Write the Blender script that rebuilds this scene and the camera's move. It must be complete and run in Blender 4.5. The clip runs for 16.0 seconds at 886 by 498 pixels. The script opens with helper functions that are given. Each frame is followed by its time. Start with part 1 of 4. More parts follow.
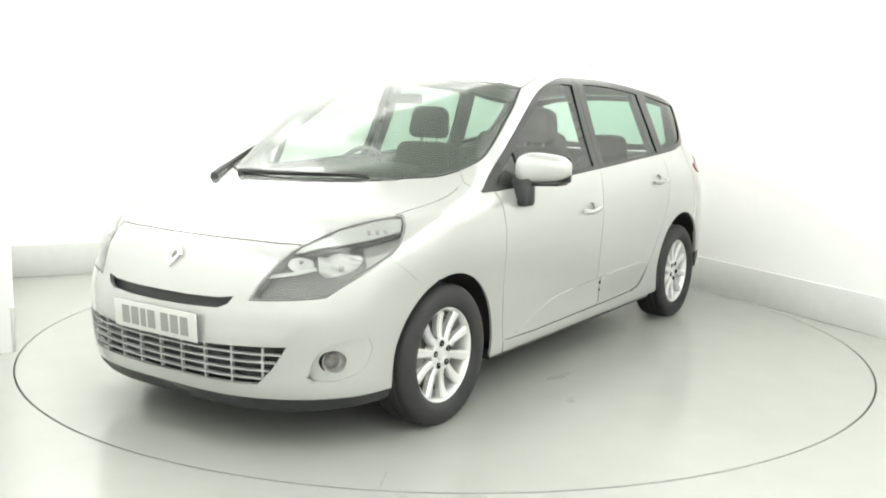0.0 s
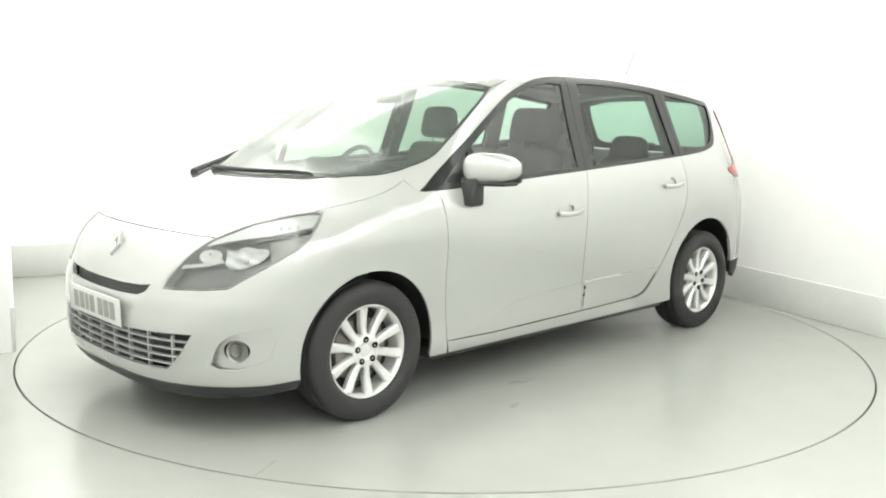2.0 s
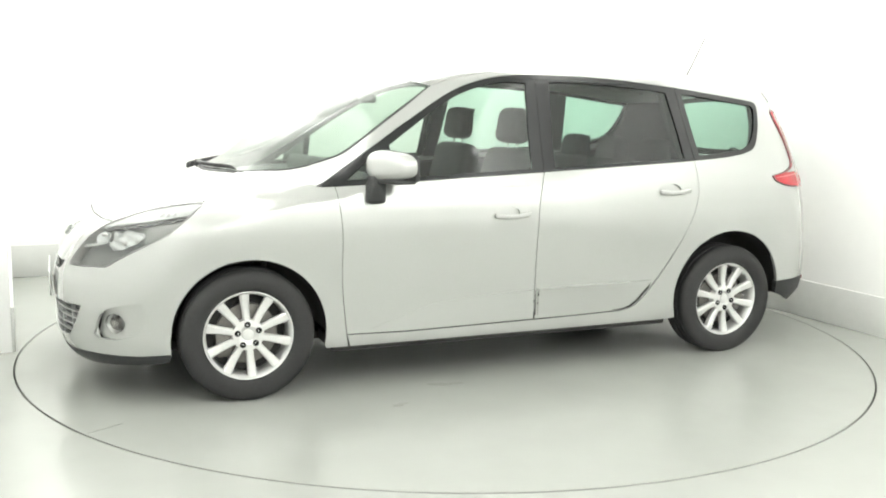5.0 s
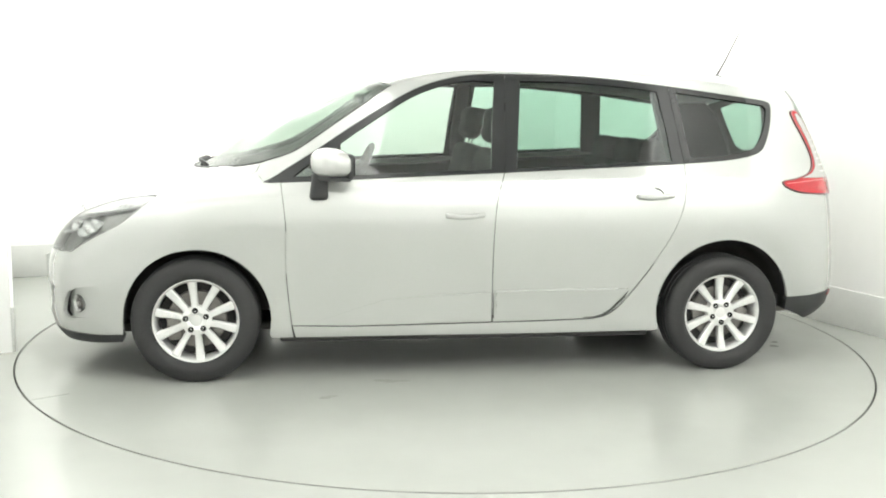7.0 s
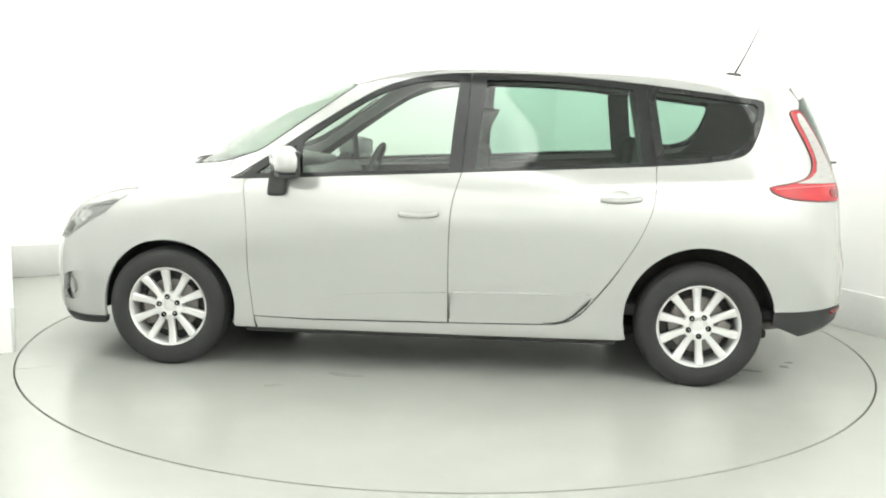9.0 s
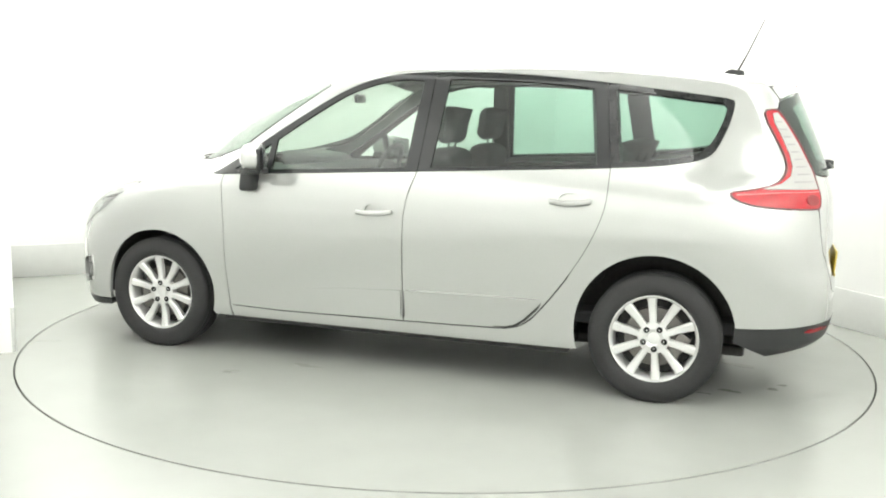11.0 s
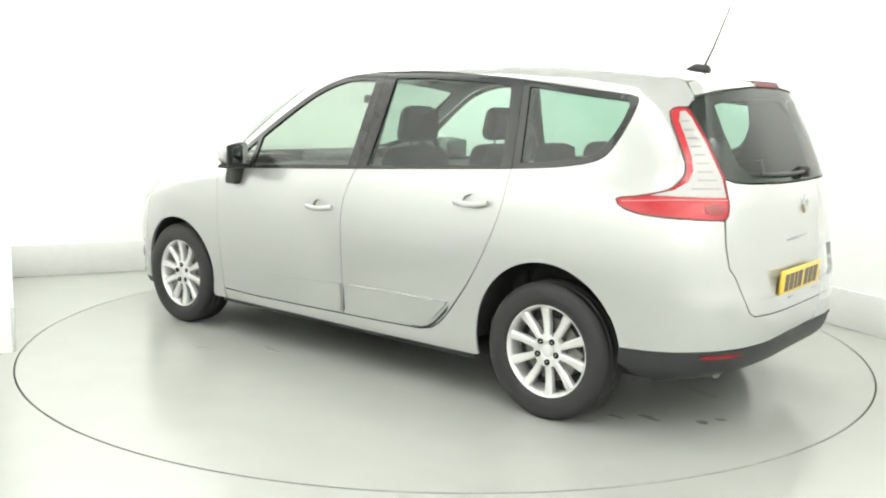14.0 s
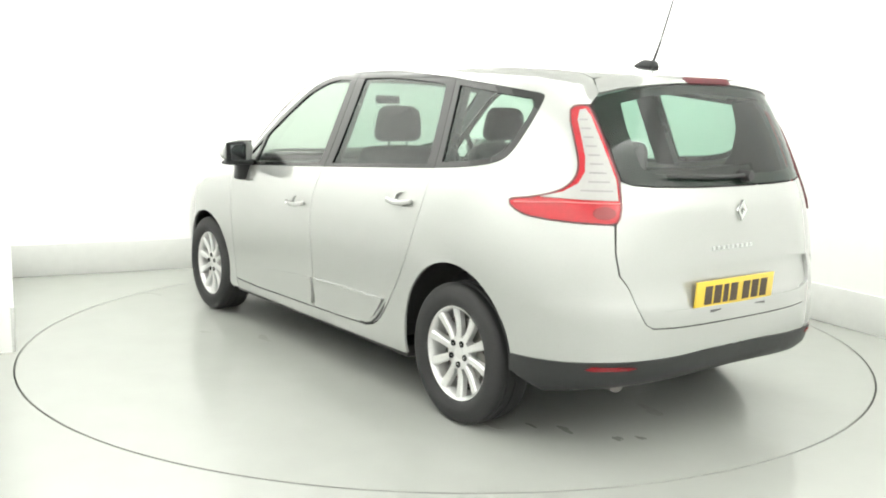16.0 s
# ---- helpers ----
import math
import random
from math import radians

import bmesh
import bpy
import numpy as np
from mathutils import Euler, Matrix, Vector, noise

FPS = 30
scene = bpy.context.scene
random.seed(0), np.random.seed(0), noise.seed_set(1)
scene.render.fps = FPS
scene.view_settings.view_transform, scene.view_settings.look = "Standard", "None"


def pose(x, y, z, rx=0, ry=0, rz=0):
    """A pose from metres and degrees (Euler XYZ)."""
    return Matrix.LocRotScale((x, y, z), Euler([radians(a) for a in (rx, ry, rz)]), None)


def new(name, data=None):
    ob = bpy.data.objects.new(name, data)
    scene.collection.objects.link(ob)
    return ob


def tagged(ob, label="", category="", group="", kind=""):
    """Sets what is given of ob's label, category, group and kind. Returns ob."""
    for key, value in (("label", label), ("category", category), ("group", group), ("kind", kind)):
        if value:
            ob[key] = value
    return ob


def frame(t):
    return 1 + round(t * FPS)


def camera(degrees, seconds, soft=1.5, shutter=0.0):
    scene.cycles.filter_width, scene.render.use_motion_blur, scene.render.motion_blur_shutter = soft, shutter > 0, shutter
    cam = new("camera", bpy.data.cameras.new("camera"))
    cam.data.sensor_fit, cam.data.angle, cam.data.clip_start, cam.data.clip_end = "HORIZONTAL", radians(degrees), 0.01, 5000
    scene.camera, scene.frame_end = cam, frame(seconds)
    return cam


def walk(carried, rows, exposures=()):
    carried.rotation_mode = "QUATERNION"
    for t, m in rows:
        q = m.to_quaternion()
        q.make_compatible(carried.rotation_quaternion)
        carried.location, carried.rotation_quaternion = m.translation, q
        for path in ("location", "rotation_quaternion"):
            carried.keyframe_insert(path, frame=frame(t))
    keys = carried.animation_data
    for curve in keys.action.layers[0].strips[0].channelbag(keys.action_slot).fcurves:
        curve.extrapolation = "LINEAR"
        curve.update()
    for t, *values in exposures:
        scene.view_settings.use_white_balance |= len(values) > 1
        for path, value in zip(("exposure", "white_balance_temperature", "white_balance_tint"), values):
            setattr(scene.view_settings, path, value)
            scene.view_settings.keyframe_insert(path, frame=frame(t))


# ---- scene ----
from mathutils.geometry import delaunay_2d_cdt

cam = camera(51.46, 16.0, soft=1.9)
EYE = Matrix(((0.99980447, -0.01936521, 0.00400249, 0.0), (0.00689428, 0.15165522, -0.98840941, -5.6174),
              (0.01853376, 0.98824374, 0.15175908, 1.3839), (0, 0, 0, 1)))
walk(cam, [(0.0, EYE), (16.0, EYE)])

# ---- light: four unseen strip lamps, added to light the white studio evenly ----
world = bpy.data.worlds.new("world")
scene.world = world
world.use_nodes = True
world.node_tree.nodes["Background"].inputs["Color"].default_value = (1, 1, 1, 1)
world.node_tree.nodes["Background"].inputs["Strength"].default_value = 0.02
scene.view_settings.exposure = 0.0
ROOM = 25.67            # turn of the studio's walls, degrees


def studio_lamp(p, q, z, width, length, watts, tilt=(0, 0)):
    lamp = bpy.data.lights.new("studio_light", "AREA")
    lamp.shape, lamp.size, lamp.size_y, lamp.energy, lamp.color = "RECTANGLE", width, length, watts, (0.985, 1.0, 0.955)
    ob = new("studio_light", lamp)
    ob.matrix_world = pose(0, 0, 0, 0, 0, ROOM) @ pose(p, q, z, tilt[0], tilt[1])
    return ob


# assumed long strips, out of view under the ceiling, that wash the white walls
studio_lamp(-1.25, -.6, 3.22, .6, 6.8, 180, (0, 94))
studio_lamp(1.18, -1.2, 3.22, .6, 8.0, 138, (0, -96))
studio_lamp(0, 1.55, 3.22, 3.6, .6, 94, (102, 0))
studio_lamp(0, -4.4, 3.22, 3.6, .6, 140, (-84, 0))

# ---- materials ----


def material(name, colour, rough=0.5, metal=0.0, grain=0.0, scale=40.0, bump=0.0, coat=0.0, spread=0.06, ior=1.5):
    """A node material: colour varied at two scales, roughness varied, fine relief."""
    m = bpy.data.materials.new(name)
    m.use_nodes = True
    n, l = m.node_tree.nodes, m.node_tree.links
    b = n["Principled BSDF"]
    b.inputs["Roughness"].default_value, b.inputs["Metallic"].default_value = rough, metal
    b.inputs["Coat Weight"].default_value, b.inputs["Coat Roughness"].default_value, b.inputs["Coat IOR"].default_value = coat, 0.03, 1.5
    b.inputs["IOR"].default_value = ior
    co = n.new("ShaderNodeTexCoord")
    fine, wide = n.new("ShaderNodeTexNoise"), n.new("ShaderNodeTexNoise")
    fine.inputs["Scale"].default_value, wide.inputs["Scale"].default_value = scale, scale / 14
    fine.inputs["Detail"].default_value, wide.inputs["Detail"].default_value = 4, 3
    mix = n.new("ShaderNodeMix")
    mix.data_type = "FLOAT"
    mix.inputs[0].default_value = 0.5
    ramp = n.new("ShaderNodeValToRGB")
    lo, hi = 1 - spread, 1 + spread
    ramp.color_ramp.elements[0].position, ramp.color_ramp.elements[1].position = 0.3, 0.7
    ramp.color_ramp.elements[0].color = (*(min(1, c * lo) for c in colour), 1)
    ramp.color_ramp.elements[1].color = (*(min(1, c * hi) for c in colour), 1)
    for tex in (fine, wide):
        l.new(co.outputs["Object"], tex.inputs["Vector"])
    l.new(fine.outputs["Fac"], mix.inputs[2])
    l.new(wide.outputs["Fac"], mix.inputs[3])
    l.new(mix.outputs[0], ramp.inputs["Fac"])
    l.new(ramp.outputs["Color"], b.inputs["Base Color"])
    if grain:
        mr = n.new("ShaderNodeMapRange")
        mr.inputs["To Min"].default_value, mr.inputs["To Max"].default_value = max(0, rough - grain), min(1, rough + grain)
        l.new(wide.outputs["Fac"], mr.inputs["Value"])
        l.new(mr.outputs["Result"], b.inputs["Roughness"])
    if bump:
        bp = n.new("ShaderNodeBump")
        bp.inputs["Strength"].default_value, bp.inputs["Distance"].default_value = 0.4, bump
        l.new(fine.outputs["Fac"], bp.inputs["Height"])
        l.new(bp.outputs["Normal"], b.inputs["Normal"])
    return m


def glass(name, tint, gloss=0.02, floor=0.04, milky=0.0):
    """A thin pane: tinted see-through light and a mirror gloss that grows towards grazing sight."""
    m = bpy.data.materials.new(name)
    m.use_nodes = True
    n, l = m.node_tree.nodes, m.node_tree.links
    n.remove(n["Principled BSDF"])
    clear, shine, mix, facing = n.new("ShaderNodeBsdfTransparent"), n.new("ShaderNodeBsdfGlossy"), n.new("ShaderNodeMixShader"), n.new("ShaderNodeLayerWeight")
    clear.inputs["Color"].default_value = (*tint, 1)
    shine.inputs["Roughness"].default_value = gloss
    facing.inputs["Blend"].default_value = 0.5
    power, scale = n.new("ShaderNodeMath"), n.new("ShaderNodeMath")
    power.operation, scale.operation = "POWER", "MULTIPLY_ADD"
    power.inputs[1].default_value = 5
    scale.inputs[1].default_value, scale.inputs[2].default_value = 1 - floor, floor
    l.new(facing.outputs["Facing"], power.inputs[0])
    l.new(power.outputs["Value"], scale.inputs[0])
    l.new(scale.outputs["Value"], mix.inputs["Fac"])
    l.new(clear.outputs["BSDF"], mix.inputs[1])
    l.new(shine.outputs["BSDF"], mix.inputs[2])
    out = mix
    if milky:
        dif, mix2 = n.new("ShaderNodeBsdfDiffuse"), n.new("ShaderNodeMixShader")
        dif.inputs["Color"].default_value = (*tint, 1)
        mix2.inputs["Fac"].default_value = milky
        l.new(mix.outputs["Shader"], mix2.inputs[1])
        l.new(dif.outputs["BSDF"], mix2.inputs[2])
        out = mix2
    l.new(out.outputs["Shader"], n["Material Output"].inputs["Surface"])
    return m


def plain_clear():
    """The inner face of a pane: fully clear, so that tint and gloss count once."""
    m = bpy.data.materials.new("pane_inside")
    m.use_nodes = True
    n, l = m.node_tree.nodes, m.node_tree.links
    n.remove(n["Principled BSDF"])
    l.new(n.new("ShaderNodeBsdfTransparent").outputs["BSDF"], n["Material Output"].inputs["Surface"])
    return m


INSIDE = plain_clear()
PAINT = material("silver_paint", (.452, .457, .449), .13, .34, 0, 1500, 0, 1.0, .02)
BLACK = material("black_plastic", (.022, .023, .024), .48, 0, .08, 300, .0006, 0, .15)
TRIM = material("black_gloss_trim", (.016, .017, .018), .13, 0, .04, 200, 0, 0, .1, 1.46)
DARK_GLASS = material("black_printed_glass", (.014, .015, .016), .04, 0, .02, 200, 0, 0, .1, 1.52)
RUBBER = material("tyre_rubber", (.023, .023, .024), .68, 0, .1, 120, .0008, 0, .2)
ALLOY = material("alloy", (.74, .74, .735), .36, .5, .06, 400, 0, .25, .04)
STEEL = material("brake_steel", (.20, .19, .18), .42, .85, .1, 150, .0004, 0, .2)
CHROME = material("chrome", (.78, .79, .79), .12, 1.0, .04, 300, 0, 0, .03)
SILVER_TRIM = material("silver_plastic", (.46, .47, .47), .35, .4, .06, 300, 0, 0, .06)
UNDER = material("underbody", (.035, .034, .033), .8, 0, .1, 60, .002, 0, .3)
CABIN = material("dark_fabric", (.040, .041, .043), .85, 0, .05, 110, 0, 0, .2)
DASH = material("dark_soft_plastic", (.05, .051, .053), .62, 0, .05, 90, 0, 0, .15)
LINER = material("headliner", (.30, .30, .285), .9, 0, .05, 300, .0006, 0, .08)
CLEAR = glass("clear_glass", (.74, .83, .77), .03, .075)
# the milky diffuse part stands in for pale reflections that veil the windscreen
SCREEN = glass("windscreen_glass", (.58, .67, .605), .13, .07, .085)
TINT = glass("green_tinted_glass", (.50, .65, .58), .03, .055)
LENS = glass("clear_lens", (.88, .89, .885), .03, .06, .04)
RED = material("red_lens", (.44, .010, .020), .14, 0, .03, 60, 0, .25, .12)
RED_DEEP = material("deep_red_lens", (.24, .007, .013), .16, 0, .03, 60, 0, .2, .1)
RED_SOFT = material("pale_red_lens", (.72, .16, .17), .14, 0, .03, 60, 0, .6, .08)
WHITE_LENS = material("white_ribbed_lens", (.41, .40, .39), .2, 0, .04, 80, 0, .3, .05)
SMOKE = material("dark_lamp_housing", (.10, .104, .104), .35, .3, .08, 120, 0, .3, .15)
PLATE_W = material("white_plate", (.60, .61, .59), .35, 0, .05, 200, 0, .3, .02)
PLATE_Y = material("yellow_plate", (.72, .52, .06), .35, 0, .05, 200, 0, .3, .03)
INK = material("black_ink", (.055, .036, .024), .4, 0, .05, 200, 0, .2, .1)
INK_GREY = material("grey_ink", (.27, .27, .26), .4, 0, .05, 200, 0, .2, .1)
WALL = material("white_wall_paint", (.90, .90, .885), .75, 0, .06, 12, .0008, 0, .012)
SKIRT = material("pale_grey_skirting", (.70, .705, .685), .30, 0, .06, 14, .0006, 0, .04)
CEILING = material("white_ceiling_board", (.80, .80, .79), .85, 0, .05, 12, .0008, 0, .05)
FLOOR = material("pale_grey_floor_paint", (.395, .405, .382), .21, 0, .06, 5, .0004, 0, .03)
DISC = material("turntable_floor_paint", (.39, .40, .378), .20, 0, .07, 4, .0004, 0, .04)
WET = material("wet_drip", (.24, .245, .23), .15, 0, .04, 60, .0003, 0, .15)
SMEAR = material("dried_smear", (.35, .36, .335), .24, 0, .05, 50, .0003, 0, .1)
BORDER = material("printed_glass_border", (.028, .028, .028), .7, 0, .05, 200, 0, 0, .1, 1.3)
# mirror colour lowered to stand in for the dark reflection it would show
MIRROR = material("darkened_mirror", (.12, .125, .13), .06, 1.0, .02, 200, 0, 0, .03)
BRAKE = material("dark_red_lens", (.11, .009, .016), .45, 0, .03, 60, 0, 0, .1, 1.33)
RIB = material("lens_rib", (.27, .26, .26), .3, 0, .04, 80, 0, .2, .05)
CHAMBER = material("grey_lamp_chamber", (.21, .212, .21), .3, .3, .06, 120, 0, .2, .12)
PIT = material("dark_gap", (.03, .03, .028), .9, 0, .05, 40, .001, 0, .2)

# ---- small builders ----


def mesh_of(name, verts, faces, mat, smooth=True):
    me = bpy.data.meshes.new(name)
    me.from_pydata([tuple(map(float, v)) for v in verts], [], faces)
    me.materials.append(mat)
    if smooth:
        me.polygons.foreach_set("use_smooth", [True] * len(me.polygons))
    me.update()
    return me


def child(name, me, parent, label=""):
    ob = new(name, me)
    ob.parent = parent
    return tagged(ob, label) if label else ob


def from_bm(name, bm, mat, parent, label="", angle=35, smooth=True):
    me = bpy.data.meshes.new(name)
    bm.normal_update()
    for f in bm.faces:
        f.smooth = smooth
    for e in bm.edges:
        if len(e.link_faces) == 2 and e.calc_face_angle(0) > radians(angle):
            e.smooth = False
    bm.to_mesh(me)
    bm.free()
    me.materials.append(mat)
    return child(name, me, parent, label) if parent else new(name, me)


def block(sx, sy, sz, bevel=0.01, segs=2, shape=None, m=None, cuts=0):
    """A rounded box; shape moves each corner point (x, y, z in -1..1)."""
    bm = bmesh.new()
    bmesh.ops.create_cube(bm, size=2)
    if cuts:
        bmesh.ops.subdivide_edges(bm, edges=bm.edges[:], cuts=cuts, use_grid_fill=True)
    for v in bm.verts:
        x, y, z = v.co
        if shape:
            x, y, z = shape(x, y, z)
        v.co = (x * sx / 2, y * sy / 2, z * sz / 2)
    if bevel:
        sharp = [e for e in bm.edges if len(e.link_faces) == 2 and e.calc_face_angle(0) > radians(40)]
        bmesh.ops.bevel(bm, geom=sharp, offset=bevel, segments=segs, profile=.5, affect="EDGES")
    if m:
        bm.transform(m)
    return bm


def lathe(profile, steps=48, m=None, closed=False):
    """Turns (radius, y) points round the y axis."""
    bm = bmesh.new()
    rings = []
    for i in range(steps):
        a = 2 * math.pi * i / steps
        rings.append([bm.verts.new((r * math.cos(a), y, r * math.sin(a))) for r, y in profile])
    n = len(profile)
    for i in range(steps):
        p, q = rings[i], rings[(i + 1) % steps]
        for k in range(n if closed else n - 1):
            f = (p[k], p[(k + 1) % n], q[(k + 1) % n], q[k])
            bm.faces.new(f)
    bmesh.ops.remove_doubles(bm, verts=bm.verts[:], dist=1e-5)
    bmesh.ops.recalc_face_normals(bm, faces=bm.faces[:])
    if m:
        bm.transform(m)
    return bm


def tube(points, radius, sides=8, taper=1.0):
    """A round bar along points."""
    pts = [Vector(p) for p in points]
    bm = bmesh.new()
    rings = []
    for i, p in enumerate(pts):
        d = (pts[min(i + 1, len(pts) - 1)] - pts[max(i - 1, 0)]).normalized()
        u = d.orthogonal().normalized() if abs(d.z) > .95 else d.cross(Vector((0, 0, 1))).normalized()
        w = d.cross(u)
        r = radius * (1 + (taper - 1) * i / (len(pts) - 1))
        rings.append([bm.verts.new(p + r * (math.cos(2 * math.pi * k / sides) * u + math.sin(2 * math.pi * k / sides) * w)) for k in range(sides)])
    for a, b in zip(rings, rings[1:]):
        for k in range(sides):
            bm.faces.new((a[k], a[(k + 1) % sides], b[(k + 1) % sides], b[k]))
    bm.faces.new(rings[0][::-1])
    bm.faces.new(rings[-1])
    bmesh.ops.recalc_face_normals(bm, faces=bm.faces[:])
    return bm

# ---- the studio ----


def in_polygon(px, py, poly):
    inside = np.zeros(len(px), bool)
    x0, y0 = poly[-1]
    for x1, y1 in poly:
        if y0 != y1:
            hit = ((y1 > py) != (y0 > py)) & (px < (x0 - x1) * (py - y1) / (y0 - y1) + x1)
            inside ^= hit
        x0, y0 = x1, y1
    return inside


def dense(poly, step):
    """The closed polygon with its edges cut to at most step."""
    out = []
    for (x0, y0), (x1, y1) in zip(poly, poly[1:] + poly[:1]):
        n = max(1, math.ceil(math.hypot(x1 - x0, y1 - y0) / step))
        out += [(x0 + (x1 - x0) * k / n, y0 + (y1 - y0) * k / n) for k in range(n)]
    return out


def fill(outer, holes=(), step=.04):
    """Triangles that fill a polygon with holes: points and faces, and the closed loops."""
    loops = [dense(list(map(tuple, outer)), step)] + [dense(list(map(tuple, h)), step) for h in holes]
    pts, edges = [], []
    for loop in loops:
        k = len(pts)
        pts += loop
        edges += [(k + i, k + (i + 1) % len(loop)) for i in range(len(loop))]
    box = np.array(loops[0])
    gx, gy = np.meshgrid(np.arange(box[:, 0].min(), box[:, 0].max(), step), np.arange(box[:, 1].min(), box[:, 1].max(), step))
    gx[1::2] += step / 2
    gx, gy = gx.ravel(), gy.ravel()
    keep = in_polygon(gx, gy, loops[0])
    for h in loops[1:]:
        keep &= ~in_polygon(gx, gy, h)
    edge = np.array(pts)
    gp = np.stack([gx[keep], gy[keep]], -1)
    if len(gp):
        near = np.array([np.min(np.hypot(*(edge - g).T)) for g in gp])
        gp = gp[near > step * .45]
    allp = [Vector(p) for p in pts] + [Vector(g) for g in gp]
    v, _, f, *_ = delaunay_2d_cdt(allp, edges, [], 0, 1e-6)
    v = np.array([tuple(p) for p in v])
    f = [t for t in f if len(t) == 3]
    c = np.array([v[list(t)].mean(0) for t in f])
    ok = in_polygon(c[:, 0], c[:, 1], loops[0])
    for h in loops[1:]:
        ok &= ~in_polygon(c[:, 0], c[:, 1], h)
    return v, [t for t, k in zip(f, ok) if k]


def slab(name, outer, holes, top, thick, mat, step=.4):
    v, f = fill(outer, holes, step)
    n = len(v)
    verts = [(x, y, top) for x, y in v] + [(x, y, top - thick) for x, y in v]
    f = [t if (v[t[1]][0] - v[t[0]][0]) * (v[t[2]][1] - v[t[0]][1]) - (v[t[1]][1] - v[t[0]][1]) * (v[t[2]][0] - v[t[0]][0]) > 0 else t[::-1] for t in f]
    count = {}
    for t in f:
        for a, b in zip(t, t[1:] + t[:1]):
            count[(a, b)] = True
    rim = [(a, b) for a, b in count if (b, a) not in count]
    faces = [tuple(t) for t in f] + [tuple(i + n for i in t[::-1]) for t in f] + [(b, a, a + n, b + n) for a, b in rim]
    return new(name, mesh_of(name, verts, faces, mat, False))


def round_loop(r, n=160):
    return [(r * math.cos(2 * math.pi * i / n), r * math.sin(2 * math.pi * i / n)) for i in range(n)]


P0, P1, Q0, Q1, HIGH, KICK = -2.455, 2.52, -5.7, 2.81, 3.45, .253
PW, STEP = -2.95, .42     # the west wall stands further back on the near side of STEP
RING = 2.456


def turned(ob):
    ob.matrix_world = pose(0, 0, 0, 0, 0, ROOM)
    return ob


# marks on the turntable: x, y, size, wet or dry
STAINS = ((1.93, -.51, .024, 1), (1.72, -.62, .03, 1), (1.60, -.71, .02, 1), (1.98, -.42, .018, 1), (-.76, -1.26, .03, 0), (-.43, -1.03, .05, 0), (1.45, -.86, .06, 0), (1.76, -.10, .05, 0))


def studio():
    floor = turned(slab("floor", [(PW - .1, Q0 - .1), (P1 + .1, Q0 - .1), (P1 + .1, Q1 + .1), (PW - .1, Q1 + .1)], [round_loop(RING)], 0, .08, FLOOR))
    tagged(floor, "pale grey glossy painted studio floor", "floor", kind="structure")
    pit = turned(slab("turntable_pit", [(P0 - .04, -2.6), (P1 - .04, -2.6), (P1 - .04, 2.6), (P0 - .04, 2.6)], [], -.10, .02, PIT))
    tagged(pit, "dark pit under the turntable", "pit", kind="structure")
    table = slab("turntable", round_loop(RING - .009), [], 0, .06, DISC, .35)
    tagged(table, "pale grey round turntable set flush in the floor", "turntable")
    bm = lathe([(RING - .010, .0012), (RING - .018, .0012), (RING - .019, -.01), (RING - .0095, -.01)], 160, pose(0, 0, 0, 90, 0, 0), True)
    from_bm("edge_ring", bm, DISC, table, "thin painted steel edge")
    rng = random.Random(4)
    for x, y, r, dark in STAINS:
        loop = []
        for k in range(22):
            t = 2 * math.pi * k / 22
            q = r * (1 + .38 * math.sin(2 * t + 9 * x) + .22 * math.sin(3 * t + 5 * y) + rng.uniform(-.16, .16))
            loop.append((x + 1.5 * q * math.cos(t), y + .62 * q * math.sin(t)))
        st = slab("stain", loop, [], .0012, .0016, WET if dark else SMEAR, .2)
        st.parent = table
        tagged(st, "dark wet drip" if dark else "faint dried smear")
    from_bm("seam", block(.17, .004, .002, 0, m=pose(0, 0, 0, 0, 0, -151) @ pose(2.355, 0, .0006)), SMEAR, table, "thin dark joint line")
    mid_p, mid_q, wide, long = (PW + P1) / 2, (Q0 + Q1) / 2, P1 - PW, Q1 - Q0
    for name, p, q, sx, sy in (("wall_north", mid_p, Q1 + .06, wide + .24, .12), ("wall_south", mid_p, Q0 - .06, wide + .24, .12), ("wall_east", P1 + .06, mid_q, .12, long),
                               ("wall_west", PW - .06, (Q0 + STEP) / 2, .12, STEP - Q0), ("wall_west_pier", (PW - .12 + P0) / 2, (STEP + Q1) / 2, P0 - PW + .12, Q1 - STEP)):
        bm = block(sx, sy, HIGH, 0, m=pose(p, q, HIGH / 2))
        tagged(turned(from_bm(name, bm, WALL, None)), "plain white painted studio wall", "wall", kind="structure")
    for name, p, q, sx, sy in (("baseboard_north", (P0 + P1) / 2, Q1 - .009, P1 - P0, .018), ("baseboard_east", P1 - .009, mid_q - .01, .018, long - .02),
                               ("baseboard_west", PW + .009, (Q0 + STEP) / 2 - .01, .018, STEP - Q0 - .02), ("baseboard_pier", P0 + .009, (STEP + Q1) / 2 - .01, .018, Q1 - STEP - .02)):
        bm = block(sx, sy, KICK, .003, 2, m=pose(p, q, KICK / 2 + .001))
        tagged(turned(from_bm(name, bm, SKIRT, None)), "tall pale grey skirting board along the wall", "baseboard", kind="structure")
    bm = block(wide + .24, long + .24, .1, 0, m=pose(mid_p, mid_q, HIGH + .05))
    tagged(turned(from_bm("ceiling", bm, CEILING, None)), "plain white studio ceiling", "ceiling", kind="structure")
    return table


turntable = studio()

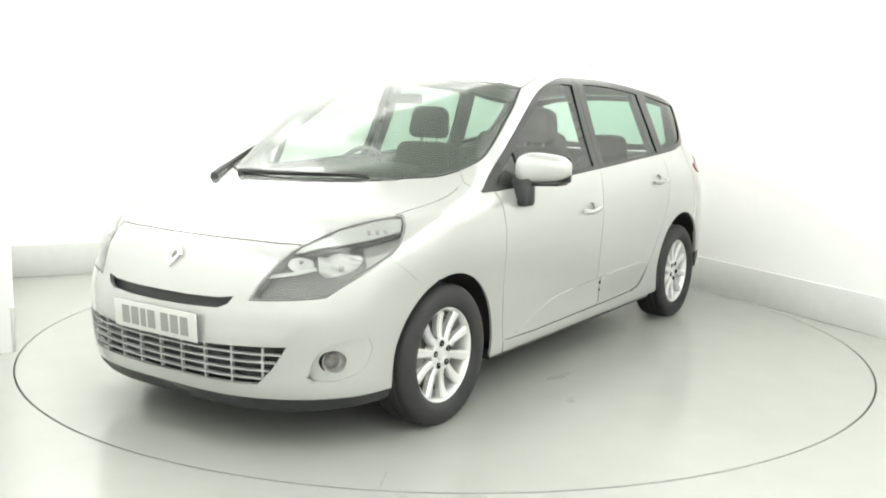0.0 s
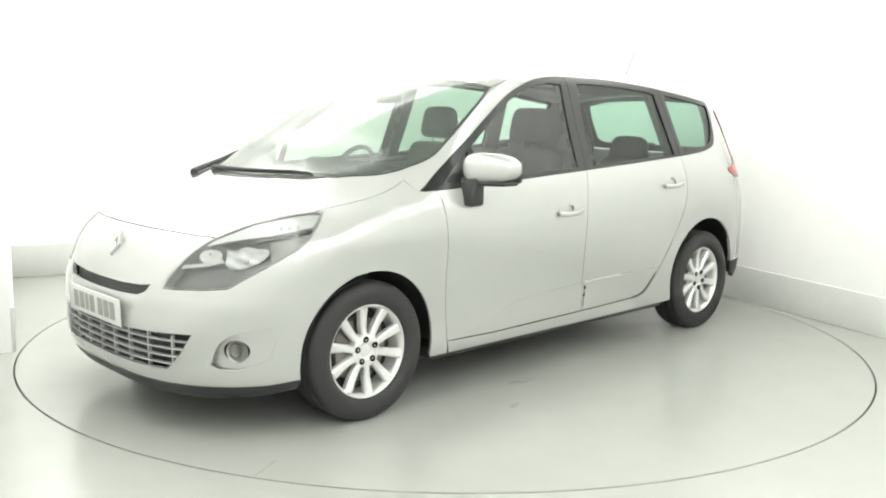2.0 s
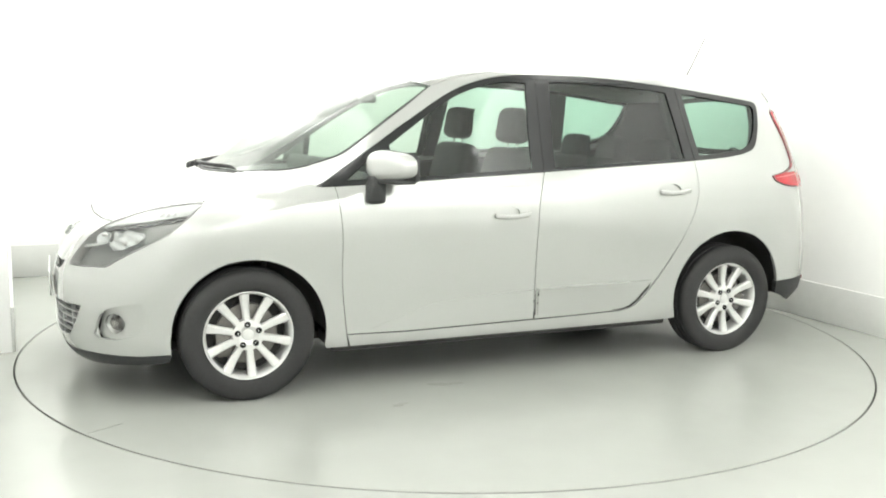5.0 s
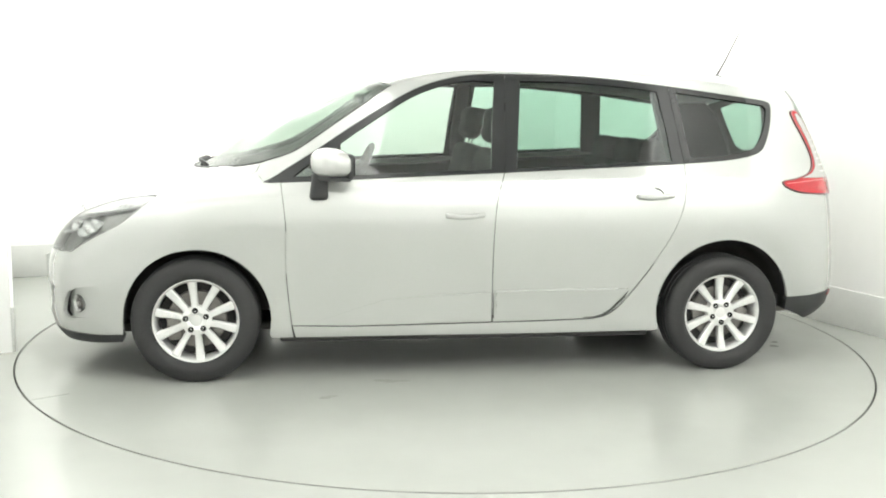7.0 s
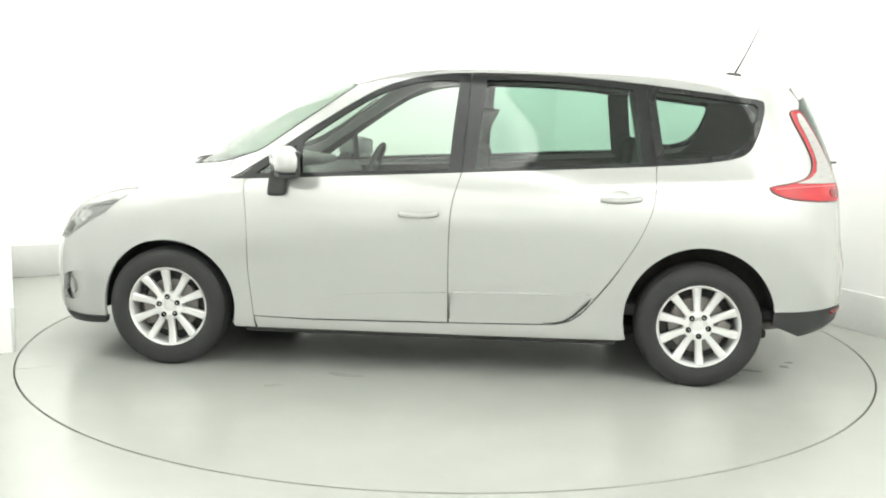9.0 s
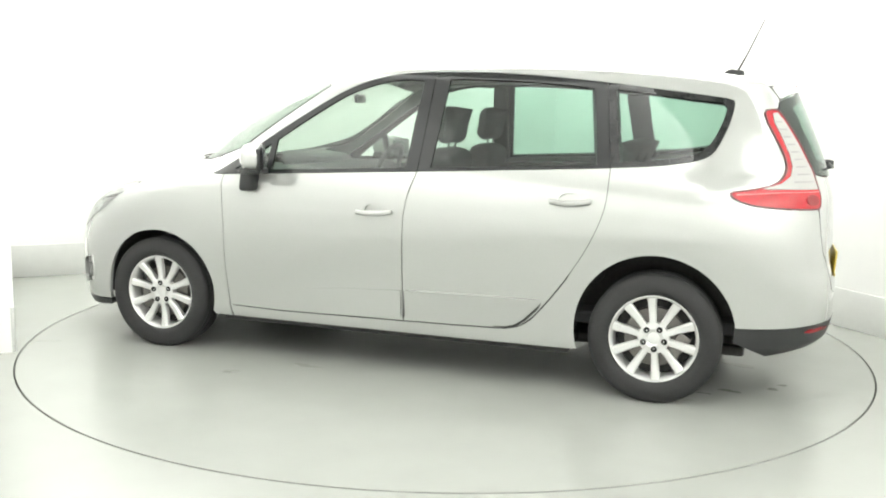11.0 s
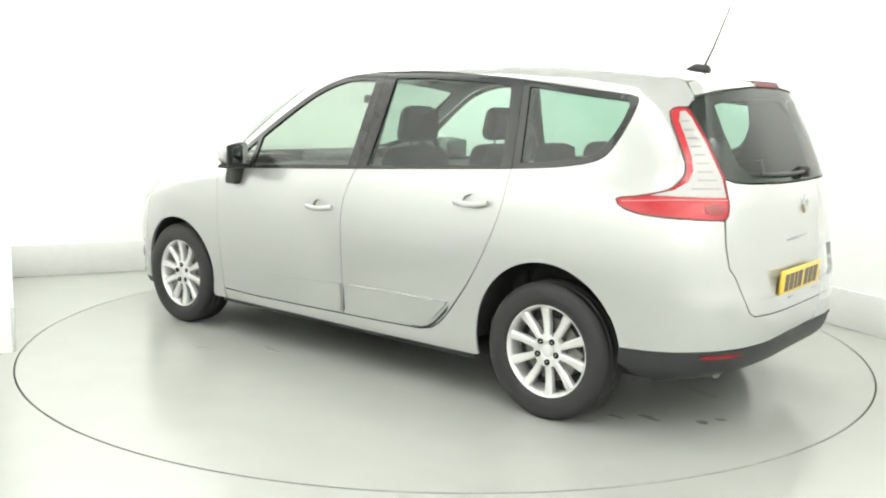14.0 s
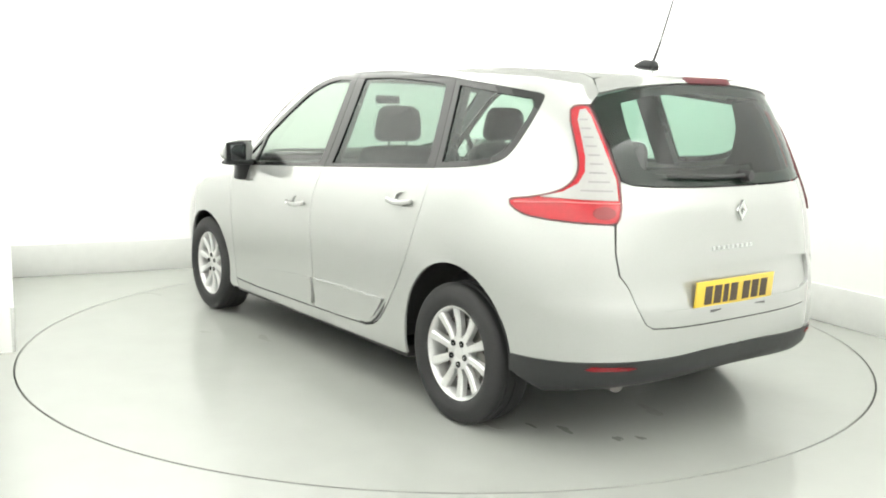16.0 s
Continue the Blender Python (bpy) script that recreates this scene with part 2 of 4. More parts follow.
# ---- the car's surface ----
def pchip(knots):
    """A smooth monotone curve through (v, value) knots."""
    kx, ky = np.array(knots, float).T
    h, d = np.diff(kx), np.diff(ky) / np.diff(kx)
    m = np.zeros(len(kx))
    m[0], m[-1] = d[0], d[-1]
    for i in range(1, len(kx) - 1):
        if d[i - 1] * d[i] > 0:
            w1, w2 = 2 * h[i] + h[i - 1], h[i] + 2 * h[i - 1]
            m[i] = (w1 + w2) / (w1 / d[i - 1] + w2 / d[i])

    def curve(v):
        v = np.clip(np.asarray(v, float), kx[0], kx[-1])
        i = np.clip(np.searchsorted(kx, v) - 1, 0, len(h) - 1)
        t = (v - kx[i]) / h[i]
        return ((1 + 2 * t) * (1 - t) ** 2 * ky[i] + t * (1 - t) ** 2 * h[i] * m[i]
                + t * t * (3 - 2 * t) * ky[i + 1] + t * t * (t - 1) * h[i] * m[i + 1])
    return curve


# the body: half width by height, nose and tail by height
half_width = pchip([(.12, .83), (.20, .872), (.27, .888), (.36, .889), (.5, .897), (.62, .904), (.72, .910), (.80, .912), (.88, .905), (.96, .889),
                    (1.04, .862), (1.12, .826), (1.2, .793), (1.35, .735), (1.46, .693), (1.53, .666), (1.565, .638), (1.595, .575), (1.620, .45), (1.640, .27), (1.652, .02)])
nose_x = pchip([(.12, -2.10), (.19, -2.18), (.25, -2.21), (.32, -2.222), (.45, -2.225), (.55, -2.218), (.62, -2.195), (.70, -2.155),
                (.76, -2.115), (.83, -2.03), (.90, -1.885), (.975, -1.69), (1.03, -1.5), (1.06, -1.405), (1.215, -1.175), (1.371, -.909),
                (1.476, -.66), (1.53, -.5), (1.588, -.29), (1.632, .0), (1.652, .36)])
tail_x = pchip([(.12, 2.02), (.26, 2.1), (.33, 2.19), (.45, 2.215), (.6, 2.21), (.68, 2.195), (.8, 2.185), (.985, 2.18), (1.08, 2.155),
                (1.2, 2.11), (1.35, 2.045), (1.47, 1.99), (1.53, 1.955), (1.55, 1.88), (1.577, 1.69), (1.613, 1.36), (1.636, 1.03), (1.648, .7), (1.652, .44)])
nose_from = pchip([(.1, -1.35), (.8, -1.3), (.90, -1.15), (1.0, -.62), (1.10, -.5), (1.3, -.3), (1.5, -.1), (1.6, .15), (1.652, .38)])
tail_from = pchip([(.1, 1.35), (.8, 1.3), (1.1, 1.2), (1.4, 1.1), (1.5, 1.0), (1.57, .75), (1.652, .42)])
nose_pow = pchip([(.1, 3.0), (.7, 3.0), (.9, 2.9), (1.0, 2.5), (1.1, 2.6), (1.4, 3.4), (1.5, 3.6), (1.652, 2.6)])
tail_pow = pchip([(.1, 4.0), (.7, 3.8), (1.0, 3.5), (1.4, 4.0), (1.652, 3.4)])


def side(x, z):
    """Half width of the body at x, z."""
    x, z = np.broadcast_arrays(np.asarray(x, float), np.asarray(z, float))
    f, a, n = nose_from(z), nose_x(z), nose_pow(z)
    u = np.clip((f - x) / np.maximum(f - a, 1e-4), 0, 1)
    r, b, k = tail_from(z), tail_x(z), tail_pow(z)
    w = np.clip((x - r) / np.maximum(b - r, 1e-4), 0, 1)
    return half_width(z) * (1 - u ** n) ** (1 / n) * (1 - w ** k) ** (1 / k)


POST = 1.2     # the ends of the middle line, round which the front and the rear are unrolled
ROLL = .8


def unroll(x, y):
    """How far along the flank a place lies: x in the middle, an angle round the ends."""
    x, y = np.asarray(x, float), np.abs(np.asarray(y, float))
    return np.where(x < -POST, -POST - ROLL * np.arctan2(-POST - x, y), np.where(x > POST, POST + ROLL * np.arctan2(x - POST, y), x))


def on_flank(s, z):
    """The place (x, half width, z) on the body for a way along the flank and a height."""
    s, z = np.broadcast_arrays(np.asarray(s, float), np.asarray(z, float))
    a = np.clip((np.abs(s) - POST) / ROLL, 0, math.pi / 2)
    dx, dy = np.sign(s) * np.sin(a), np.cos(a)
    x0 = np.clip(s, -POST, POST)
    lo, hi = np.zeros_like(z), np.full_like(z, 2.0)
    for _ in range(40):
        mid = (lo + hi) / 2
        inside = mid * dy < side(x0 + mid * dx, z)
        inside &= (x0 + mid * dx > nose_x(z)) & (x0 + mid * dx < tail_x(z))
        lo, hi = np.where(inside, mid, lo), np.where(inside, hi, mid)
    return np.stack([x0 + lo * dx, lo * dy, z], -1)


def on_top(x, y):
    """The place on the body over x, y."""
    x, y = np.broadcast_arrays(np.asarray(x, float), np.asarray(y, float))
    lo, hi = np.full_like(x, .7), np.full_like(x, 1.652)
    for _ in range(40):
        mid = (lo + hi) / 2
        inside = (np.abs(y) < side(x, mid)) & (x > nose_x(mid)) & (x < tail_x(mid))
        lo, hi = np.where(inside, mid, lo), np.where(inside, hi, mid)
    return np.stack([x, y, lo], -1)


def mid_s():
    return POST + ROLL * math.pi / 2


def flank_map(sign):
    def place(u, v):
        p = on_flank(u, v)
        p[..., 1] *= sign
        return p
    return place


def end_map(way):
    """Unrolled front (way -1) or rear (way 1): u from the middle line, positive on the -y flank."""
    def place(u, v):
        p = on_flank(way * (mid_s() - np.abs(u)), v)
        p[..., 1] *= -np.sign(u)
        return p
    return place


def flank_point(x, z):
    """A point (s, z) of the flank at x, z."""
    return (float(unroll(x, side(x, z))), z)


def ride(*points, n=6):
    """A smooth line through points (Catmull-Rom), ends included."""
    p = [np.array(q, float) for q in points]
    p = [2 * p[0] - p[1]] + p + [2 * p[-1] - p[-2]]
    out = []
    for a, b, c, d in zip(p, p[1:], p[2:], p[3:]):
        for k in range(n):
            t = k / n
            out.append(tuple(.5 * (2 * b + (c - a) * t + (2 * a - 5 * b + 4 * c - d) * t * t + (3 * b - a - 3 * c + d) * t ** 3)))
    return out + [tuple(p[-2])]


def normals_at(place, uv, out_from):
    e = 2e-3
    u, v = uv[:, 0], uv[:, 1]
    a = place(u + e, v) - place(u - e, v)
    b = place(u, v + e) - place(u, v - e)
    n = np.cross(a, b)
    n /= np.maximum(np.linalg.norm(n, axis=1, keepdims=True), 1e-9)
    c = place(u, v) - out_from
    return n * np.sign((n * c).sum(1, keepdims=True) + 1e-12)


def skin(name, place, outer, holes=(), mat=None, parent=None, label="", thick=.012, lift=0.0, step=.04, heart=(0, 0, .75)):
    """A panel of the body with real thickness, its outer face lift above the body's surface."""
    uv, tris = fill(outer, holes, step)
    base = place(uv[:, 0], uv[:, 1])
    n = normals_at(place, uv, np.array(heart))
    top, low = base + n * lift, base + n * (lift - thick)
    faces = []
    for t in tris:
        a, b, c = (top[i] for i in t)
        if np.linalg.norm(np.cross(b - a, c - a)) < 1e-8:
            continue
        faces.append(t if np.dot(np.cross(b - a, c - a), n[t[0]]) > 0 else t[::-1])
    half = {(a, b) for t in faces for a, b in zip(t, t[1:] + t[:1])}
    rim = [(a, b) for a, b in half if (b, a) not in half]
    k = len(top)
    verts = list(top) + list(low)
    out = [tuple(t) for t in faces] + [tuple(i + k for i in t[::-1]) for t in faces]
    ring = {}
    for a, b in rim:
        for i in (a, b):
            if i not in ring:
                ring[i] = len(verts)
                verts += [top[i], low[i]]
        out.append((ring[b], ring[a], ring[a] + 1, ring[b] + 1))
    me = mesh_of(name, verts, out, mat)
    shade = np.zeros((len(verts), 3))
    shade[:k], shade[k:2 * k] = n, -n
    for i, j in rim:
        away = np.cross(top[j] - top[i], n[i])
        shade[ring[i]] += away
        shade[ring[j]] += away
    for i in ring.values():
        shade[i] /= max(np.linalg.norm(shade[i]), 1e-9)
        shade[i + 1] = shade[i]
    me.normals_split_custom_set_from_vertices([tuple(q) for q in shade])
    if mat in (CLEAR, SCREEN, TINT, LENS):
        me.materials.append(INSIDE)
        me.polygons.foreach_set("material_index", [0] * len(faces) + [1] * (len(out) - len(faces)))
    return child(name, me, parent, label)


def pressed(place, depth, heart=(0, 0, .75)):
    """The surface raised by depth(u, v), or sunk where that is negative."""
    def raised(u, v):
        uv = np.stack([np.ravel(u), np.ravel(v)], -1).astype(float)
        return place(uv[:, 0], uv[:, 1]) + normals_at(place, uv, np.array(heart)) * depth(uv[:, 0], uv[:, 1])[:, None]
    return raised


def shrink(poly, d):
    """The closed polygon with its edges moved inward by d."""
    p = np.array(poly)
    area = np.sum(p[:, 0] * np.roll(p[:, 1], -1) - np.roll(p[:, 0], -1) * p[:, 1])
    e = np.roll(p, -1, 0) - p
    e /= np.maximum(np.linalg.norm(e, axis=1, keepdims=True), 1e-9)
    n = np.stack([-e[:, 1], e[:, 0]], -1) * np.sign(area)
    m = n + np.roll(n, 1, 0)
    m /= np.maximum((m * n).sum(1, keepdims=True), .35)
    return [tuple(q) for q in p + m * d]


def arch(cx, cz, r, a0, a1, n=22):
    return [(cx + r * math.cos(radians(a0 + (a1 - a0) * k / n)), cz + r * math.sin(radians(a0 + (a1 - a0) * k / n))) for k in range(n + 1)]


def to_s(points):
    return [flank_point(x, z) for x, z in points]


FRONT_AXLE, REAR_AXLE, HUB_Z, TYRE_R = -1.385, 1.385, .312, .316
GAP = .0023
FRONT, REAR = end_map(-1), end_map(1)

car = tagged(new("car"), "silver people carrier with black trim standing on the turntable", "car")

# shut lines shared by the panels, as (x, z) on the flank
belt = ride((-1.045, 1.000), (-.632, 1.022), (-.228, 1.043), (.165, 1.063), (.64, 1.088), (1.14, 1.116), (1.36, 1.133), (1.5, 1.153))
glass_top = ride((-1.045, 1.000), (-.816, 1.147), (-.536, 1.331), (-.30, 1.47), (-.102, 1.538), (.10, 1.564), (.342, 1.568), (.638, 1.560), (1.0, 1.530), (1.35, 1.49), (1.645, 1.455))
glass_rear = ride((1.645, 1.455), (1.682, 1.432), (1.664, 1.33), (1.62, 1.225), (1.575, 1.178), (1.5, 1.153), n=5)
door_a = ride((-.965, 1.004), (-.943, .80), (-.94, .536), (-.915, .285))
door_b = ride((.165, 1.063), (.122, .909), (.109, .736), (.108, .50), (.112, .288))
door_c = ride((1.14, 1.116), (1.13, .931), (1.067, .758), (.962, .581), (.827, .402), (.74, .325), (.658, .300))
low_a, low_b = [(-.915, .285), (-.6, .279), (.112, .288)], [(.112, .288), (.4, .293), (.658, .300)]
# the roof's and the windscreen's edge, as (x, half width) from above
screen_edge = ride((-1.30, .525), (-1.189, .640), (-1.086, .698), (-.975, .732), (-.881, .745), (-.754, .732), (-.60, .706), (-.51, .685), (-.406, .652))
screen_low = ride((-1.46, 0), (-1.443, .2), (-1.392, .375), (-1.30, .525))
screen_top = ride((-.452, 0), (-.457, .22), (-.466, .44), (-.452, .58), (-.406, .652))
bonnet_side = ride((-1.956, .568), (-1.81, .632), (-1.68, .70), (-1.55, .738), (-1.35, .765), (-1.18, .765), (-1.09, .752))
bonnet_front = ride((-2.024, 0), (-2.02, .2), (-1.995, .43), (-1.956, .568))
hood_front = [(x + .0035, y) for x, y in bonnet_front]
roof_side = ride((-.406, .652), (-.25, .640), (.05, .620), (.6, .606), (1.2, .594), (1.6, .572), (1.83, .543))


def lifted(line):
    """A line from above as (s, z) on the flank."""
    q = np.array(line)
    z = on_top(q[:, 0], q[:, 1])[:, 2]
    return [(float(unroll(x, y)), float(h)) for (x, y), h in zip(line, z)]


def between(line, lo, hi):
    return [p for p in line if lo - 1e-6 <= p[0] <= hi + 1e-6]


def scoop(x, z, grow=0.0):
    """The outline of a door handle's hollow."""
    return [(x - .005 + (.052 + grow) * math.cos(t), z + .008 + (.030 + grow) * math.sin(t)) for t in np.linspace(0, 2 * math.pi, 25)[:-1]]


def body_shell():
    # bonnet, windscreen and roof span both flanks
    def both(line):
        return [(x, -y) for x, y in line[::-1]] + [(x, y) for x, y in line[1:]]
    hood = both(hood_front) + bonnet_side[1:]
    corner = [(x - .003, y + .003) for x, y in screen_edge[::-1] if -1.285 < x < -1.055]
    low = [(x - .012, y) for x, y in screen_low]
    hood += corner + low[::-1] + [(x, -y) for x, y in low[1:]] + [(x, -y) for x, y in corner[::-1]]
    hood += [(x, -y) for x, y in bonnet_side[::-1][:-1]]
    skin("bonnet", on_top, shrink(hood, .0003), (), PAINT, car, step=.045, heart=(-1.3, 0, .3))
    pane = both(screen_low) + screen_edge[1:] + screen_top[::-1][1:] + [(x, -y) for x, y in screen_top[1:]] + [(x, -y) for x, y in screen_edge[::-1][1:-1]]
    skin("windscreen", on_top, shrink(pane, .003), (), SCREEN, car, "clear windscreen", .005, -.002, .06, (0, 0, .3)).visible_shadow = False
    rim = shrink(pane, .010)
    skin("windscreen_surround", on_top, shrink(pane, .002), [rim], BLACK, car, "black windscreen edge", .004, -.008, .05, (0, 0, .3))
    roof_end = ride((1.955, 0), (1.952, .2), (1.92, .42), (1.83, .543))
    top = both(screen_top) + roof_side[1:] + roof_end[::-1][1:] + [(x, -y) for x, y in roof_end[1:]] + [(x, -y) for x, y in roof_side[::-1][1:-1]]
    skin("roof", on_top, shrink(top, .0015), (), PAINT, car, step=.05, heart=(.7, 0, .3))
    for sign in (-1, 1):
        skin("scuttle_corner", on_top, [(-1.14, sign * .66), (-1.05, sign * .705), (-1.03, sign * .772), (-1.14, sign * .776)], (), PAINT, car, "", .008, -.0045, .03, (-.9, 0, .3))
    # each flank
    for sign in (-1, 1):
        place = flank_map(sign)
        heart = (0, 0, .75)
        # front wing
        wing = to_s(door_a[::-1]) + [flank_point(-1.02, 1.001)] + [flank_point(-1.05, 1.005)]
        wing += lifted([(x, y + .001) for x, y in bonnet_side[::-1] if x > -1.67])
        wing += [(-1.613, .934), (-1.575, .939), (-1.546, .932), (-1.581, .881), (-1.618, .832), (-1.661, .785), (-1.60, .73), (-1.53, .66)]
        wing += to_s(arch(-1.375, .318, .358, 104, -12, 26)) + to_s([(-1.015, .222), (-.905, .222)])
        skin("front_wing", place, shrink(wing, .001), (), PAINT, car, step=.035, heart=heart)
        # front door and its window
        f_door = door_a[::-1] + between(belt, -.96, .164) + door_b + low_a[::-1][1:-1]
        door = skin("front_door", place, shrink(f_door, GAP), [scoop(-.045, .852)], PAINT, car, step=.04, heart=heart)
        pillar_b = [(.165, 1.063), (.195, 1.567)]
        a_low = between(belt, -1.045, .163)
        f_frame = a_low + [pillar_b[0], pillar_b[1]] + between(glass_top, -1.02, .19)[::-1]
        pane_f = [(-.665, 1.040), (-.228, 1.062), (.098, 1.078), (.112, 1.3), (.135, 1.523)] + ride((.02, 1.527), (-.102, 1.508), (-.27, 1.452), (-.42, 1.366), (-.60, 1.248)) + [(-.668, 1.20)]
        pane_q = [(-.905, 1.032), (-.70, 1.040), (-.702, 1.178), (-.82, 1.098)]
        skin("window_frame", place, shrink(f_frame, .0015), [pane_f, pane_q], TRIM, door, "black window frame", .016, .001, .045, heart)
        skin("window_glass", place, pane_f, (), CLEAR, door, "clear side glass", .005, -.006, .06, heart).visible_shadow = False
        skin("corner_glass", place, pane_q, (), CLEAR, door, "small fixed corner glass", .005, -.006, .06, heart).visible_shadow = False
        # rear door and its window
        r_door = [(.115, .288)] + door_b[::-1][1:] + between(belt, .17, 1.139) + door_c + low_b[::-1][1:-1]
        rdoor = skin("rear_door", place, shrink(r_door, GAP), [scoop(.965, .953)], PAINT, car, step=.04, heart=heart)
        pillar_c = [(1.14, 1.116), (1.085, 1.521)]
        r_frame = [(.165, 1.063)] + between(belt, .17, 1.139) + pillar_c + between(glass_top, .20, 1.08)[::-1] + [(.195, 1.567)]
        pane_r = [(.232, 1.082), (.64, 1.104), (1.075, 1.126), (1.055, 1.3), (1.022, 1.49)] + ride((.93, 1.504), (.638, 1.525), (.40, 1.532), (.275, 1.530))
        skin("window_frame", place, shrink(r_frame, .0015), [pane_r], TRIM, rdoor, "black window frame", .016, .001, .045, heart)
        skin("window_glass", place, pane_r, (), TINT, rdoor, "green tinted side glass", .005, -.006, .06, heart).visible_shadow = False
        # fixed rear side window
        q_frame = to_s([(1.14, 1.116)] + between(belt, 1.15, 1.499) + glass_rear[::-1] + between(glass_top, 1.09, 1.64)[::-1] + [(1.085, 1.521)])
        pane_s = to_s([(1.178, 1.143), (1.36, 1.158), (1.49, 1.178)] + ride((1.555, 1.205), (1.60, 1.262), (1.635, 1.345), (1.650, 1.41)) + [(1.632, 1.43), (1.35, 1.462), (1.128, 1.488)])
        qw = skin("rear_side_window_frame", place, shrink(q_frame, .0015), [pane_s], DARK_GLASS, car, "black side window surround", .016, .001, .045, heart)
        skin("rear_side_glass", place, pane_s, (), TINT, qw, "green tinted fixed side glass", .005, -.006, .06, heart).visible_shadow = False
        # body side: pillar, roof rail, rear quarter and sill in one pressing
        upper = lifted([(-1.085, .755)]) + lifted([p for p in screen_edge if p[0] > -1.06]) + lifted(roof_side[1:])
        lamp_edge = [(1.910, 1.456), (1.878, 1.41)] + LAMP_OUTER
        edge_r = [(1.95, .945), (1.953, .84), (1.966, .752), (1.93, .70), (1.80, .63), flank_point(1.725, .53)]
        arch_r = to_s(arch(1.38, .342, .376, 30, 197, 34))
        sill = to_s([(.985, .226), (.4, .222), (-.2, .222), (-.895, .222), (-.912, .2835)])
        inner = to_s([(x, z - .003) for x, z in low_a[1:] + low_b[1:]]) + to_s([(x + .0035 * (z < .6), z - .002 * (z < .4)) for x, z in door_c[::-1][1:-1]])
        inner += [flank_point(*p) for p in between(belt, 1.14, 1.499)] + to_s(glass_rear[::-1]) + to_s(glass_top[::-1][1:-1]) + [flank_point(-1.052, 1.003)]
        skin("body_side", place, shrink(upper + lamp_edge + edge_r + arch_r + sill + inner, .0012), (), PAINT, car, step=.035, heart=heart)
        # wheel arch liners
        for cx, cz, r in ((-1.375, .318, .375), (1.38, .342, .392)):
            verts, faces = [], []
            prof = [(.885, r * .972), (.878, r), (.60, r), (.58, r * .9), (.58, .02)]
            for k in range(25):
                a = radians(-3 + 188 * k / 24)
                ring = [(cx + q * math.cos(a), y, cz + q * math.sin(a)) for y, q in prof]
                verts += [(x, sign * min(y, float(side(x, z)) - .014), z) for x, y, z in ring]
            for k in range(24):
                for j in range(4):
                    faces.append((5 * k + j, 5 * k + j + 1, 5 * k + j + 6, 5 * k + j + 5))
            child("wheel_arch_liner", mesh_of("wheel_arch_liner", verts, faces, UNDER), car, "black plastic wheel arch liner")
        sides_trim(sign, place, heart)


LAMP_OUTER = [(1.846, 1.407), (1.820, 1.402), (1.806, 1.385), (1.808, 1.34)] + ride((1.822, 1.28), (1.838, 1.20), (1.838, 1.145), (1.815, 1.098), (1.772, 1.066), (1.70, 1.043), (1.634, 1.031), n=4) + \
    [(1.618, 1.022), (1.625, 1.0)] + ride((1.65, .982), (1.70, .965), (1.81, .953), (1.935, .947), n=3)
LAMP_INNER = [(1.958, .953), (1.966, .97), (1.972, 1.01)] + ride((1.968, 1.117), (1.933, 1.25), (1.893, 1.365), (1.876, 1.402), n=4)


